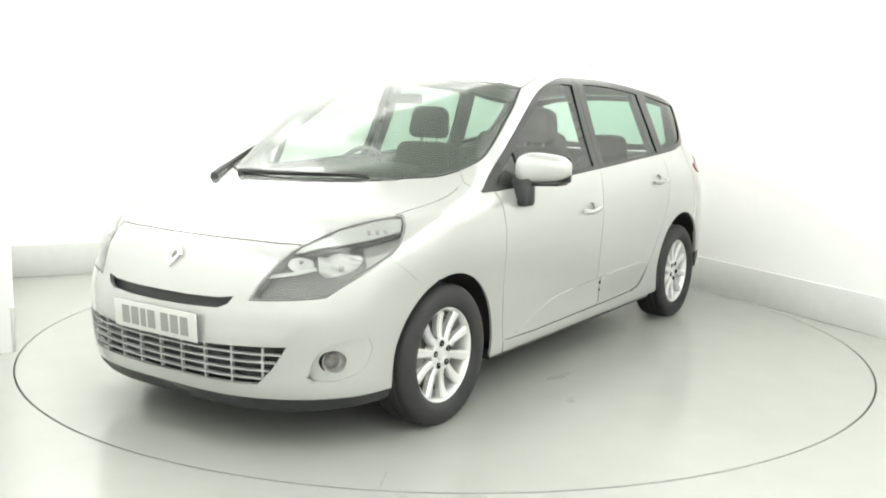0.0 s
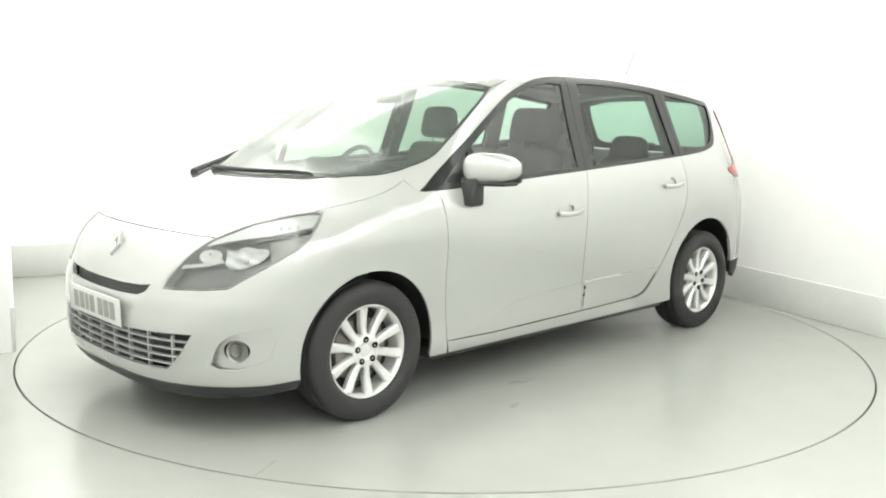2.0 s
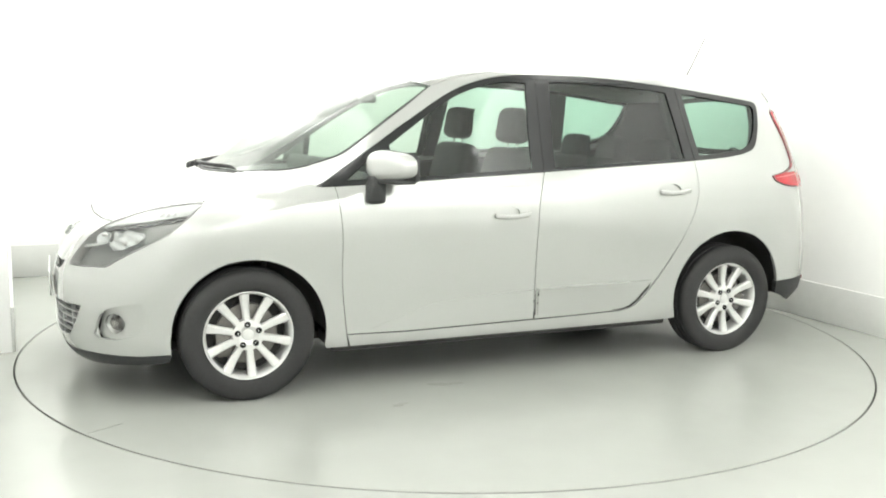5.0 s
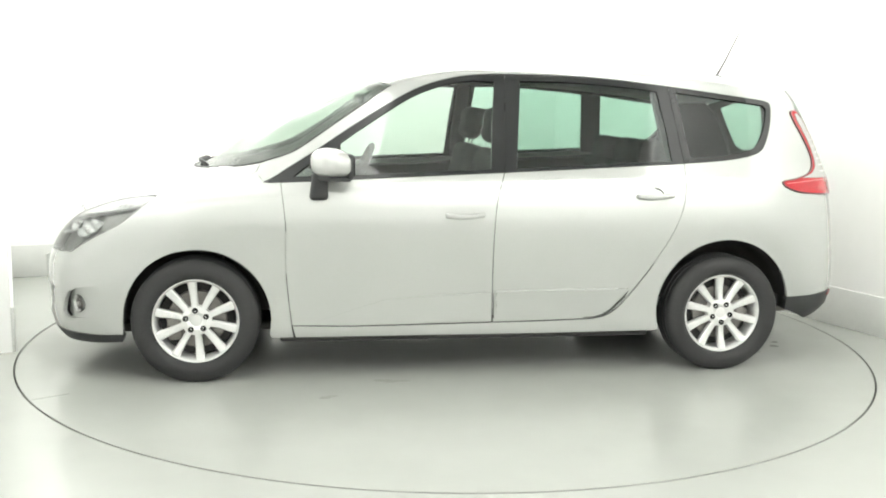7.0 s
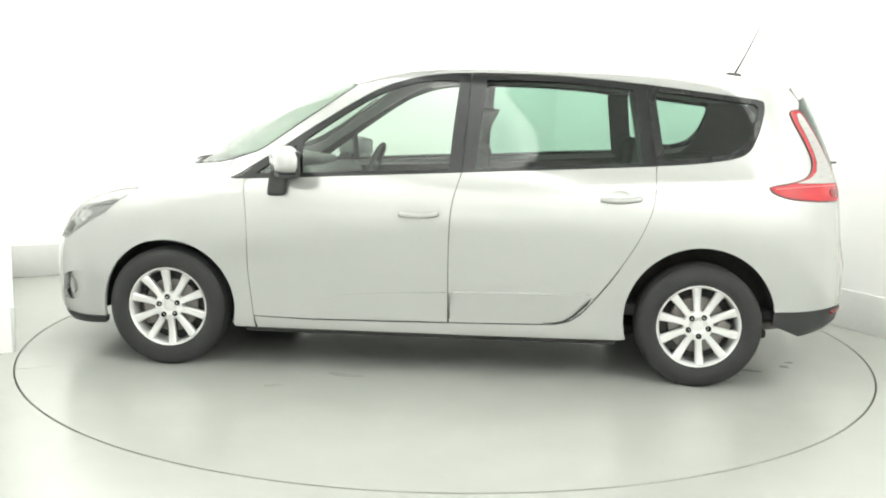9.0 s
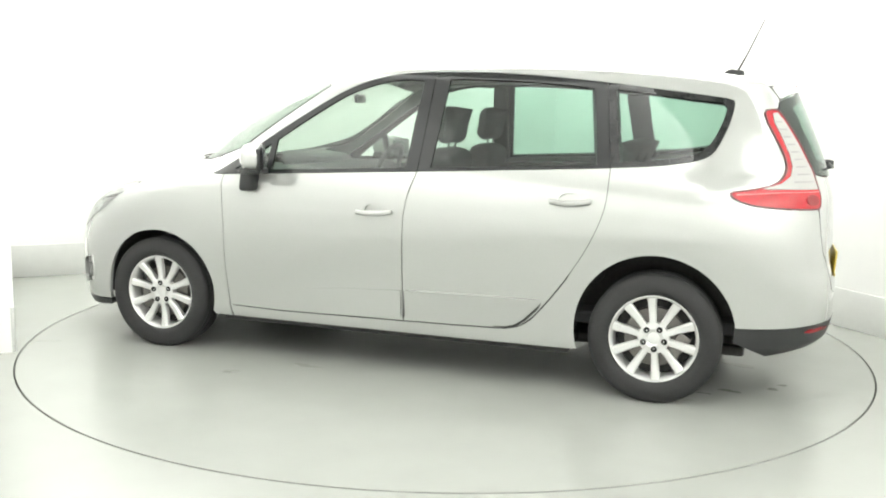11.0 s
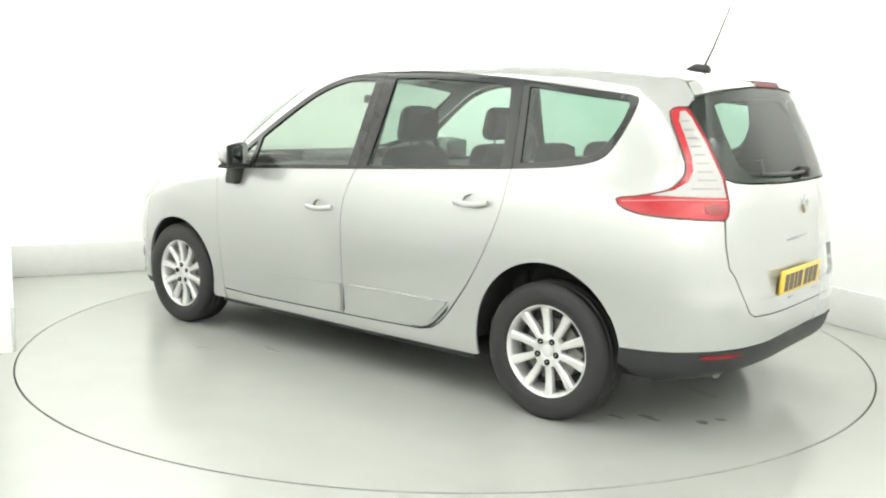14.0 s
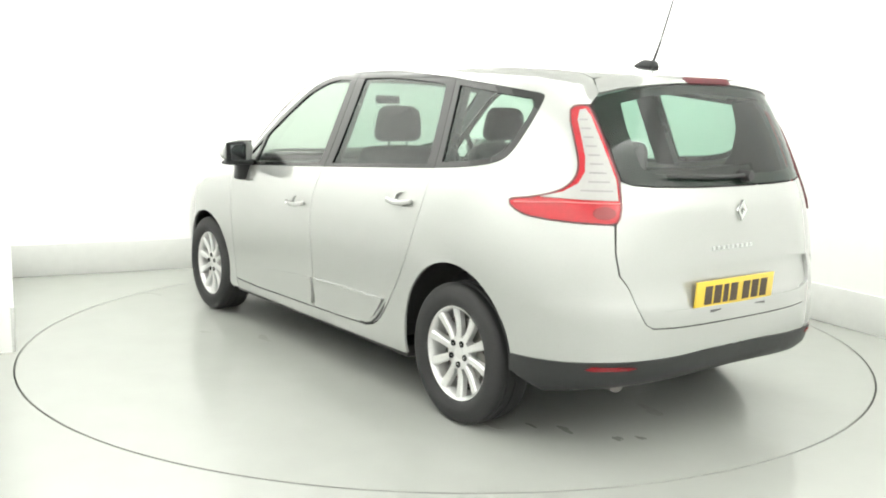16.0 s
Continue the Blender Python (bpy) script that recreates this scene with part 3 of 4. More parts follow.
def sides_trim(sign, place, heart):
    """Handles, mirror and sill trim of one flank."""
    for (hx, hz), door_name in (((-.045, .852), "front_door"), ((.965, .953), "rear_door")):
        door = [o for o in car.children if o.name.split(".")[0] == door_name][-1]
        y = float(side(hx, hz))
        skin("handle_recess", place, scoop(hx, hz, .004), (), PAINT, door, "hollow behind the handle", .004, -.0125, .02, heart)
        bm = block(.205, .022, .026, .009, 3, cuts=2)
        for v in bm.verts:
            v.co.y += sign * .012 * (1 - (v.co.x / .11) ** 2)
            v.co.z += .10 * v.co.x * .35 - .010 * (1 - (v.co.x / .1) ** 2)
        bm.transform(pose(hx, sign * (y + .012), hz))
        from_bm("handle", bm, PAINT, door, "silver door handle", 50)
    # mirror
    foot = from_bm("door_mirror", block(.085, .10, .14, .02, 3, lambda a, b, c: (a * (1 - .12 * c) + .12 * c, b, c), pose(-.775, sign * .895, .995)), BLACK, car, "black mirror foot under a silver shell", 50)

    def shell(a, b, c):
        out = sign * b
        return (a * (.98 - .16 * out) + .58 * out, b, c * (1.0 - .16 * out))
    bm = bmesh.new()
    bmesh.ops.create_icosphere(bm, subdivisions=4, radius=1)
    for v in bm.verts:
        d = v.co.copy()
        k = (abs(d.x) ** 3.2 + abs(d.y) ** 3.2 + abs(d.z) ** 2.6) ** (-1 / 2.9)
        d *= k
        d.z = d.z if d.z > 0 else d.z * .92
        x, y, z = shell(min(d.x, .66), d.y, d.z)
        v.co = (x * .078, y * .113, z * .075)
    bm.transform(pose(-.712, sign * .972, 1.104))
    from_bm("mirror_shell", bm, PAINT, foot, "rounded silver mirror shell", 80)
    from_bm("mirror_bowl", block(.125, .19, .026, .010, 3, shell, pose(-.712, sign * .965, 1.036)), BLACK, foot, "black lower mirror cover", 60)
    from_bm("mirror_rim", block(.024, .204, .132, .008, 3, lambda a, b, c: (a + 3.75 * sign * b, b, c * (1 - .1 * sign * b)), pose(-.670, sign * .970, 1.098)), BLACK, foot, "black mirror surround", 60)
    from_bm("mirror_glass", block(.006, .158, .098, .002, 1, lambda a, b, c: (a + 15 * sign * b, b, c * (1 - .1 * sign * b)), pose(-.653, sign * .970, 1.098)), MIRROR, foot, "mirror glass", 60)
    # pressed ledge low on the rear door
    door = [o for o in car.children if o.name.split(".")[0] == "rear_door"][-1]
    ledge = [(.130, .452), (.45, .458), (.835, .462), (.80, .425), (.74, .365), (.70, .335), (.66, .320), (.40, .312), (.132, .308)]
    skin("door_ledge", pressed(place, lambda u, v: .003 + .013 * np.clip((v - .31) / .15, 0, 1)), ledge, (), PAINT, door, "pressed silver ledge of the door", .02, 0, .025, heart)
    # dark strips laid on the door stand in for the shaded gaps beside its ledge
    gap = [(.842, .448), (.806, .409), (.748, .351), (.705, .323), (.662, .310), (.60, .307), (.60, .304), (.664, .303), (.716, .315), (.762, .347), (.824, .410)]
    skin("door_seal", place, gap, (), PIT, door, "dark strip painted as shade under the door ledge", .003, .0015, .03, heart)
    skin("door_seal", place, [(.1150, .445), (.1162, .445), (.1215, .31), (.1150, .308)], (), PIT, door, "dark strip painted as the widening gap at the door's foot", .003, .0015, .03, heart)
    fdoor = [o for o in car.children if o.name.split(".")[0] == "front_door"][-1]
    skin("door_ledge", pressed(place, lambda u, v: .002 + .011 * np.clip((u + .8) / .9, 0, 1) ** 2), [(-.80, .302), (-.45, .415), (-.2, .436), (.100, .449), (.102, .306), (-.3, .298), (-.6, .297)], (), PAINT, fdoor, "faint pressed ledge of the door", .012, 0, .03, heart)


def mirrored(half):
    """Closed loop from a half outline in (u, z), from the middle line outward and back."""
    return half + [(-u, z) for u, z in half[::-1] if u > 1e-6]


def u_of(points):
    return [(mid_s() - abs(s), z) for s, z in points]


def front_end():
    heart = (-1.2, 0, .55)
    lamp = [(-2.087, .631), (-1.971, .638), (-1.866, .648)] + ride((-1.808, .693), (-1.738, .742), (-1.664, .788), (-1.622, .832), (-1.585, .881), n=3) + [(-1.551, .930), (-1.575, .935)] + \
        ride((-1.613, .930), (-1.68, .921), (-1.813, .891), (-1.941, .833), (-2.0, .781), (-2.031, .739), (-2.07, .674), n=3)
    half = [(0, .232)] + u_of([(-2.2, .231), (-1.97, .236), (-1.75, .236)]) + u_of(to_s([(-1.735, .245), (-1.738, .30)] + arch(-1.375, .318, .360, 176, 106, 16)))
    half += u_of([(-1.522, .668), (-1.592, .738), (-1.657, .791)])
    half += u_of([(-1.738, .738), (-1.808, .689), (-1.866, .644), (-1.971, .634), (-2.091, .627), (-2.074, .674), (-2.035, .739), (-2.004, .783), (-1.946, .832)])
    half += u_of(lifted(bonnet_front[::-1]))[1:]
    half[-1] = (0, half[-1][1])
    slot = [(0, .618)] + u_of([(-2.33, .619), (-2.2, .626), (-2.146, .636), (-2.165, .604), (-2.20, .586), (-2.33, .578)]) + [(0, .576)]
    grille = [(0, .436)] + u_of([(-2.281, .437), (-2.086, .448), (-1.974, .454), (-1.995, .41), (-2.018, .362), (-2.063, .297), (-2.12, .292), (-2.275, .289)]) + [(0, .288)]
    fog = u_of(ride((-1.735, .486), (-1.80, .474), (-1.86, .452), (-1.895, .41), (-1.918, .33), n=4) + ride((-1.90, .312), (-1.83, .312), (-1.765, .335), (-1.738, .37), (-1.72, .43), n=3))
    fog_r = [(-u, z) for u, z in fog]
    bumper = skin("front_bumper", FRONT, shrink(mirrored(half), .001), [mirrored(slot), mirrored(grille), fog, fog_r], PAINT, car, "silver front bumper with a wide grille", step=.03, heart=heart, thick=.02, lift=-.0016)
    skin("slot_back", FRONT, shrink(mirrored(slot), -.01), (), BLACK, bumper, "black upper air slot", .01, -.035, .05, heart)
    skin("grille_back", FRONT, shrink(mirrored(grille), -.035), (), BLACK, bumper, "black grille opening", .01, -.05, .05, heart)
    # slim bars of the lower grille
    wide = mid_s() - 1.99
    for i in range(4):
        z = .315 + .033 * i
        reach = wide - .062 + .024 * i
        skin("grille_bar", FRONT, [(-reach, z), (0, z - .004), (reach, z), (reach, z + .006), (0, z + .002), (-reach, z + .006)], (), SILVER_TRIM, bumper, "silver grille bar", .02, -.008, .03, heart)
    for i in range(-4, 5):
        u = i * .102
        skin("grille_upright", FRONT, [(u - .003, .290), (u + .003, .290), (u + .003, .440), (u - .003, .440)], (), SILVER_TRIM, bumper, "thin silver grille upright", .015, -.012, .03, heart)
    # black lip
    lip = [(0, .172)] + u_of([(-2.2, .170), (-1.97, .174), (-1.76, .190), (-1.66, .204), (-1.646, .240), (-1.75, .2335), (-1.97, .2325), (-2.2, .2275)]) + [(0, .2285)]
    skin("front_lip", FRONT, mirrored(lip), (), BLACK, bumper, "black plastic lip under the bumper", .03, -.003, .03, heart)
    for sgn, pocket in ((1, fog), (-1, fog_r)):
        eye = [(sgn * (mid_s() - 1.841) + .041 * math.cos(a), .385 + .044 * math.sin(a)) for a in np.linspace(0, 2 * math.pi, 25)[:-1]]
        hollow = pressed(FRONT, lambda u, v: -.004 - .036 * np.clip((mid_s() - np.abs(u) - 1.725) / .19, 0, 1) ** 1.4, heart)
        bowl = skin("fog_lamp_bezel", hollow, shrink(pocket, -.003), [eye], PAINT, bumper, "silver fog lamp bezel with a deep inner edge", .006, 0, .02, heart)
        c = FRONT(np.array([sgn * (mid_s() - 1.841)]), np.array([.385]))[0]
        out = Vector((-.78, -sgn * .62, 0)).normalized()
        m = Matrix.Translation(Vector(c) + out * -.030) @ out.to_track_quat("-Y", "Z").to_matrix().to_4x4()
        from_bm("fog_lamp_ring", lathe([(.047, -.014), (.043, -.010), (.039, .008), (.030, .016), (.0, .018)], 32, m), PAINT, bowl, "silver cup round the fog lamp")
        side_m = m @ pose(sgn * -.008, 0, 0)
        from_bm("fog_lamp", lathe([(.0, .012), (.014, .010), (.022, .004), (.026, -.006), (.029, -.006), (.030, .014)], 28, side_m), STEEL, bowl, "small round fog lamp")
        from_bm("fog_lamp_lens", lathe([(.0, -.010), (.016, -.0095), (.026, -.006)], 28, side_m), LENS, bowl, "clear fog lamp lens")
        # head lamp: housing, parts in it and a clear lens
        loop = u_of(lamp)
        if sgn < 0:
            loop = [(-u, z) for u, z in loop]
        place = FRONT
        head = skin("headlamp", place, shrink(loop, .001), (), SMOKE, car, "swept-back headlamp with a dark lower housing", .008, -.045, .03, heart)

        def zone(points):
            z = u_of(points)
            return z if sgn > 0 else [(-u, h) for u, h in z]
        skin("headlamp_wall", place, shrink(loop, -.0018), [shrink(loop, .003)], CHAMBER, head, "thin grey headlamp edge", .05, .0002, .03, heart)
        skin("upper_reflector", place, zone([(-1.962, .808), (-1.939, .829), (-1.813, .887), (-1.68, .917), (-1.613, .926), (-1.560, .927), (-1.596, .884), (-1.68, .866), (-1.758, .850), (-1.83, .838), (-1.893, .826), (-1.935, .812)]), (), SILVER_TRIM, head, "pale indicator reflector", .006, -.006, .03, heart)
        skin("lamp_stripe", place, zone([(-1.945, .803), (-1.832, .818), (-1.758, .835), (-1.600, .868), (-1.598, .876), (-1.758, .843), (-1.832, .827), (-1.943, .811)]), (), TRIM, head, "dark stripe between the lamp chambers", .008, -.008, .03, heart)
        skin("side_reflector", place, zone([(-1.742, .832), (-1.612, .860), (-1.622, .838), (-1.664, .796), (-1.735, .752)]), (), CHAMBER, head, "grey side reflector", .006, -.016, .03, heart)
        skin("bowl_rim", place, zone([(-2.046, .728), (-1.969, .742), (-1.895, .764), (-1.889, .752), (-1.957, .732), (-2.046, .716)]), (), SILVER_TRIM, head, "pale rim under the side bowl", .010, -.014, .03, heart)
        chamber = pressed(place, lambda u, v: -.022 - .009 * np.sin(75 * u + 40 * v) * np.sin(95 * v), heart)
        skin("main_reflector", chamber, zone([(-1.890, .806), (-1.85, .812), (-1.796, .818), (-1.757, .812), (-1.742, .795), (-1.755, .768), (-1.79, .742), (-1.83, .728), (-1.862, .722), (-1.885, .745)]), (), SILVER_TRIM, head, "bright faceted main reflector", .006, 0, .010, heart)
        bowl_at = pressed(place, lambda u, v: -.030 + .012 * np.clip(np.hypot(np.abs(u) - mid_s() + 1.943, (v - .776)) / .04, 0, 1) ** 2, heart)
        skin("side_bowl", bowl_at, zone([(-1.943 + .042 * math.cos(a), .776 + .028 * math.sin(a)) for a in np.linspace(0, 2 * math.pi, 21)[:-1]]), (), SILVER_TRIM, head, "round side lamp bowl", .004, 0, .010, heart)
        for s, z, r in ((-1.82, .752, .011), (-1.943, .776, .008)):
            c = Vector(FRONT(np.array([sgn * (mid_s() + s)]), np.array([z]))[0])
            o2 = Vector((-.85, -sgn * .5, .1)).normalized()
            m = Matrix.Translation(c + o2 * -.022) @ o2.to_track_quat("-Y", "Z").to_matrix().to_4x4()
            from_bm("bulb", lathe([(.0, -.012), (r * .7, -.009), (r, -.002), (r, .012)], 16, m), WHITE_LENS, head)
        for s0 in (-1.715, -1.685, -1.655):
            skin("reflector_fin", place, zone([(s0, .874), (s0 + .012, .877), (s0 + .010, .890), (s0 - .002, .887)]), (), RIB, head, "", .004, -.004, .03, heart)
        skin("headlamp_lens", place, shrink(loop, .0025), (), LENS, head, "clear headlamp lens", .004, .0, .03, heart).visible_shadow = False
    # badge: a plain upright lozenge ring on the upper nose
    bm = bmesh.new()
    outer = [(0, .062), (.043, 0), (0, -.062), (-.043, 0)]
    rings = [[bm.verts.new((-h, k * x, k * z)) for x, z in outer] for h, k in ((0, 1.0), (.012, .92), (.012, .58), (.002, .46))]
    for a, b in zip(rings, rings[1:]):
        for k in range(4):
            bm.faces.new((a[k], a[(k + 1) % 4], b[(k + 1) % 4], b[k]))
    bmesh.ops.recalc_face_normals(bm, faces=bm.faces[:])
    lozenge = bm.copy()
    bm.transform(pose(float(nose_x(.757)) - .004, 0, .757, 0, 29, 0))
    from_bm("badge", bm, CHROME, bumper, "plain chrome lozenge badge", 20)
    # number plate with plain bars
    number_plate(PLATE_W, INK_GREY, bumper, pose(-2.238, .0, .497, 0, -3, 0), -1, "white front number plate with plain grey bars")
    return lozenge


def number_plate(mat, ink, parent, m, way, label):
    bm = block(.008, .52, .120, .003, 2, m=m)
    plate = from_bm("number_plate", bm, mat, parent, label)
    # widths of the bars from the plate's one end to the other
    y = -.205
    for i in range(7):
        w = .034 if i in (2,) else .048
        c = y + w / 2
        y += w + .0125 + (.022 if i == 3 else 0)
        b = block(.0016, w, .078, .0006, 1, m=m @ pose(way * .0046, way * c, 0))
        from_bm("bar", b, ink, plate)


def rear_end(lozenge):
    heart = (1.2, 0, .7)
    gate_side = [(1.9545, .945), (1.9555, .84), (1.9685, .752), (1.995, .705), (2.02, .63), (2.05, .56)]
    gate_half = [(0, .533)] + u_of([(2.3, .533), (2.163, .536), (2.075, .542)]) + u_of(gate_side[::-1]) + u_of([(1.972, 1.01), (1.969, 1.112), (2.00, 1.098), (2.066, 1.09), (2.25, 1.084)]) + [(0, 1.082)]
    recess_half = [(0, .60)] + u_of([(2.12, .605), (2.03, .63), (2.01, .69), (2.03, .752), (2.12, .762)]) + [(0, .765)]
    gate = skin("tailgate", REAR, shrink(mirrored(gate_half), .0009), [mirrored(recess_half)], PAINT, car, "silver tailgate with a plate recess", .014, 0, .035, heart)
    skin("plate_recess", REAR, shrink(mirrored(recess_half), -.006), (), PAINT, gate, "silver number plate recess", .012, -.015, .04, heart)
    pane_half = [(0, 1.086)] + u_of([(2.25, 1.088), (2.066, 1.094), (2.0, 1.102), (1.972, 1.116)]) + u_of(ride((1.972, 1.117), (1.938, 1.25), (1.898, 1.365), (1.885, 1.41), (1.912, 1.452), n=4)[1:]) + u_of([(1.994, 1.472), (2.1, 1.486), (2.262, 1.499)]) + [(0, 1.503)]
    rear_glass = skin("rear_window", REAR, shrink(mirrored(pane_half), .002), (), TINT, gate, "green tinted rear window", .005, -.002, .05, heart)
    rear_glass.visible_shadow = False
    clear_half = [(0, 1.135)] + u_of([(2.2, 1.137), (2.08, 1.145), (2.04, 1.17), (2.0, 1.32), (1.985, 1.42), (2.1, 1.452), (2.26, 1.462)]) + [(0, 1.466)]
    skin("rear_window_border", REAR, shrink(mirrored(pane_half), .003), [mirrored(clear_half)], BORDER, rear_glass, "black printed glass border", .003, -.008, .05, heart)
    # spoiler lip with the high brake lamp
    spoil = [(0, 1.505)] + u_of([(2.262, 1.501), (2.1, 1.488), (1.994, 1.474), (1.906, 1.452), (1.892, 1.508), (2.03, 1.543), (2.22, 1.551)]) + [(0, 1.553)]
    skin("roof_spoiler", REAR, shrink(mirrored(spoil), .001), (), PAINT, gate, "silver roof spoiler lip", .02, .005, .03, heart)
    brake = [(0, 1.503)] + u_of([(2.33, 1.5025), (2.305, 1.505), (2.303, 1.524), (2.33, 1.5265)]) + [(0, 1.5275)]
    skin("high_brake_lamp", REAR, mirrored(brake), (), BRAKE, gate, "dark red high brake lamp", .012, .0065, .03, heart)
    # wiper
    wiper = from_bm("rear_wiper", tube([(2.160, .06, 1.128), (2.165, -.1, 1.124), (2.155, -.30, 1.128), (2.135, -.42, 1.134)], .009, 8, .6), BLACK, gate, "black rear wiper")
    from_bm("wiper_pivot", lathe([(0, -.03), (.02, -.028), (.026, -.01), (.026, .02)], 20, pose(2.155, .06, 1.125, 0, 0, 90)), BLACK, wiper)
    # badge and lettering bars
    b2 = lozenge
    b2.transform(pose(2.186, 0, .985, 0, 0, 180) @ Matrix.Scale(.72, 4))
    from_bm("badge", b2, CHROME, gate, "plain chrome lozenge badge", 20)
    for i in range(9):
        from_bm("model_bar", block(.004, .017, .014, .001, 1, m=pose(2.1845, -.165 + .031 * i, .835)), SILVER_TRIM, gate, "small silver bar")
    number_plate(PLATE_Y, INK, gate, pose(2.204, -.03, .648, 0, 4, 0), 1, "yellow rear number plate with plain black bars")
    for y in (-.16, .14):
        from_bm("plate_bracket", block(.012, .075, .016, .003, 1, m=pose(2.205, y, .580)), BLACK, gate, "black bracket under the plate")
    # bumper
    half = [(0, .425)] + u_of([(2.3, .424), (2.17, .416), (1.90, .412), (1.75, .402)]) + u_of(to_s([(1.752, .40)] + arch(1.38, .342, .378, 12, 33, 6))) + u_of([(1.785, .640), (1.92, .706), (1.962, .760), (1.9935, .706), (2.02, .63), (2.048, .56), (2.075, .538), (2.163, .532), (2.3, .529)]) + [(0, .529)]
    bumper = skin("rear_bumper", REAR, shrink(mirrored(half), .0004), (), PAINT, car, "silver rear bumper with a black lower part", .02, -.0022, .03, heart)
    low = [(0, .325)] + u_of([(2.3, .322), (2.1, .310), (1.9, .292), (1.76, .268)]) + u_of(to_s([(1.748, .33), (1.752, .398)])) + u_of([(1.90, .409), (2.17, .413), (2.3, .421)]) + [(0, .422)]
    skin("bumper_valance", REAR, mirrored(low), (), BLACK, bumper, "black plastic lower bumper", .03, -.001, .03, heart)
    for sgn in (1, -1):
        def zone(points):
            z = u_of(points)
            return z if sgn > 0 else [(-u, h) for u, h in z]
        skin("reflector", REAR, zone([(1.88, .382), (1.90, .377), (2.0, .379), (2.03, .386), (2.0, .393), (1.90, .394)]), (), RED_DEEP, bumper, "red rear reflector", .006, .004, .03, heart)
        outline = LAMP_OUTER + LAMP_INNER
        lamp = skin("tail_lamp", REAR, shrink(zone(outline), .002), (), RED, car, "boomerang-shaped red and white tail lamp", .02, .004, .025, heart)
        skin("lamp_rim", REAR, zone(outline), [shrink(zone(outline), .006)], material("lamp_rim", (.12, .02, .025), .3, 0, .04, 60, 0, .2, .1), lamp, "dark red lamp rim", .02, .006, .02, heart)
        white = [(1.842, 1.384), (1.862, 1.388), (1.880, 1.36), (1.917, 1.25), (1.955, 1.117), (1.960, 1.038), (1.80, 1.041), (1.73, 1.042), (1.80, 1.066), (1.845, 1.10), (1.864, 1.145), (1.864, 1.20), (1.85, 1.28), (1.836, 1.345)]
        skin("white_lens", REAR, zone(white), (), WHITE_LENS, lamp, "white ribbed lens", .006, .0075, .02, heart)
        for i in range(9):
            z = 1.07 + .034 * i
            a = 1.868 - (.02 if i < 1 else 0) + (.002 * i if i < 4 else -.008 * (i - 4))
            b = 1.952 - .0095 * i
            if b - a > .012:
                skin("lens_rib", REAR, zone([(a + .004, z), (b - .006, z), (b - .006, z + .006), (a + .004, z + .006)]), (), RIB, lamp, "", .003, .009, .03, heart)
        skin("lamp_ridge", REAR, zone([(1.64, 1.016), (1.80, 1.030), (1.966, 1.030), (1.966, 1.026), (1.80, 1.026), (1.64, 1.012)]), (), RED_SOFT, lamp, "", .004, .007, .03, heart)
        skin("lower_lens", REAR, zone([(1.893 + .033 * math.cos(a) + .027, .991 + .024 * math.sin(a)) for a in np.linspace(0, 2 * math.pi, 17)[:-1]]), (), RED_DEEP, lamp, "deep red stop lens", .004, .0065, .03, heart)
    # exhaust
    from_bm("exhaust_pipe", tube([(1.7, -.48, .24), (1.95, -.54, .285), (2.06, -.57, .295)], .034, 16), STEEL, car, "steel exhaust pipe")
    # aerial
    mast = from_bm("aerial", block(.10, .05, .035, .014, 3, lambda a, b, c: (a * (1 - .25 * c) + .2 * c, b * (1 - .35 * c), c), pose(1.655, -.02, 1.597, 0, 6, 0)), BLACK, car, "black roof aerial with a thin mast", 50)
    from_bm("mast", tube([(1.665, 0, 1.60), (1.71, -.008, 1.69), (1.79, -.028, 1.875)], .0062, 8, .55), BLACK, mast)


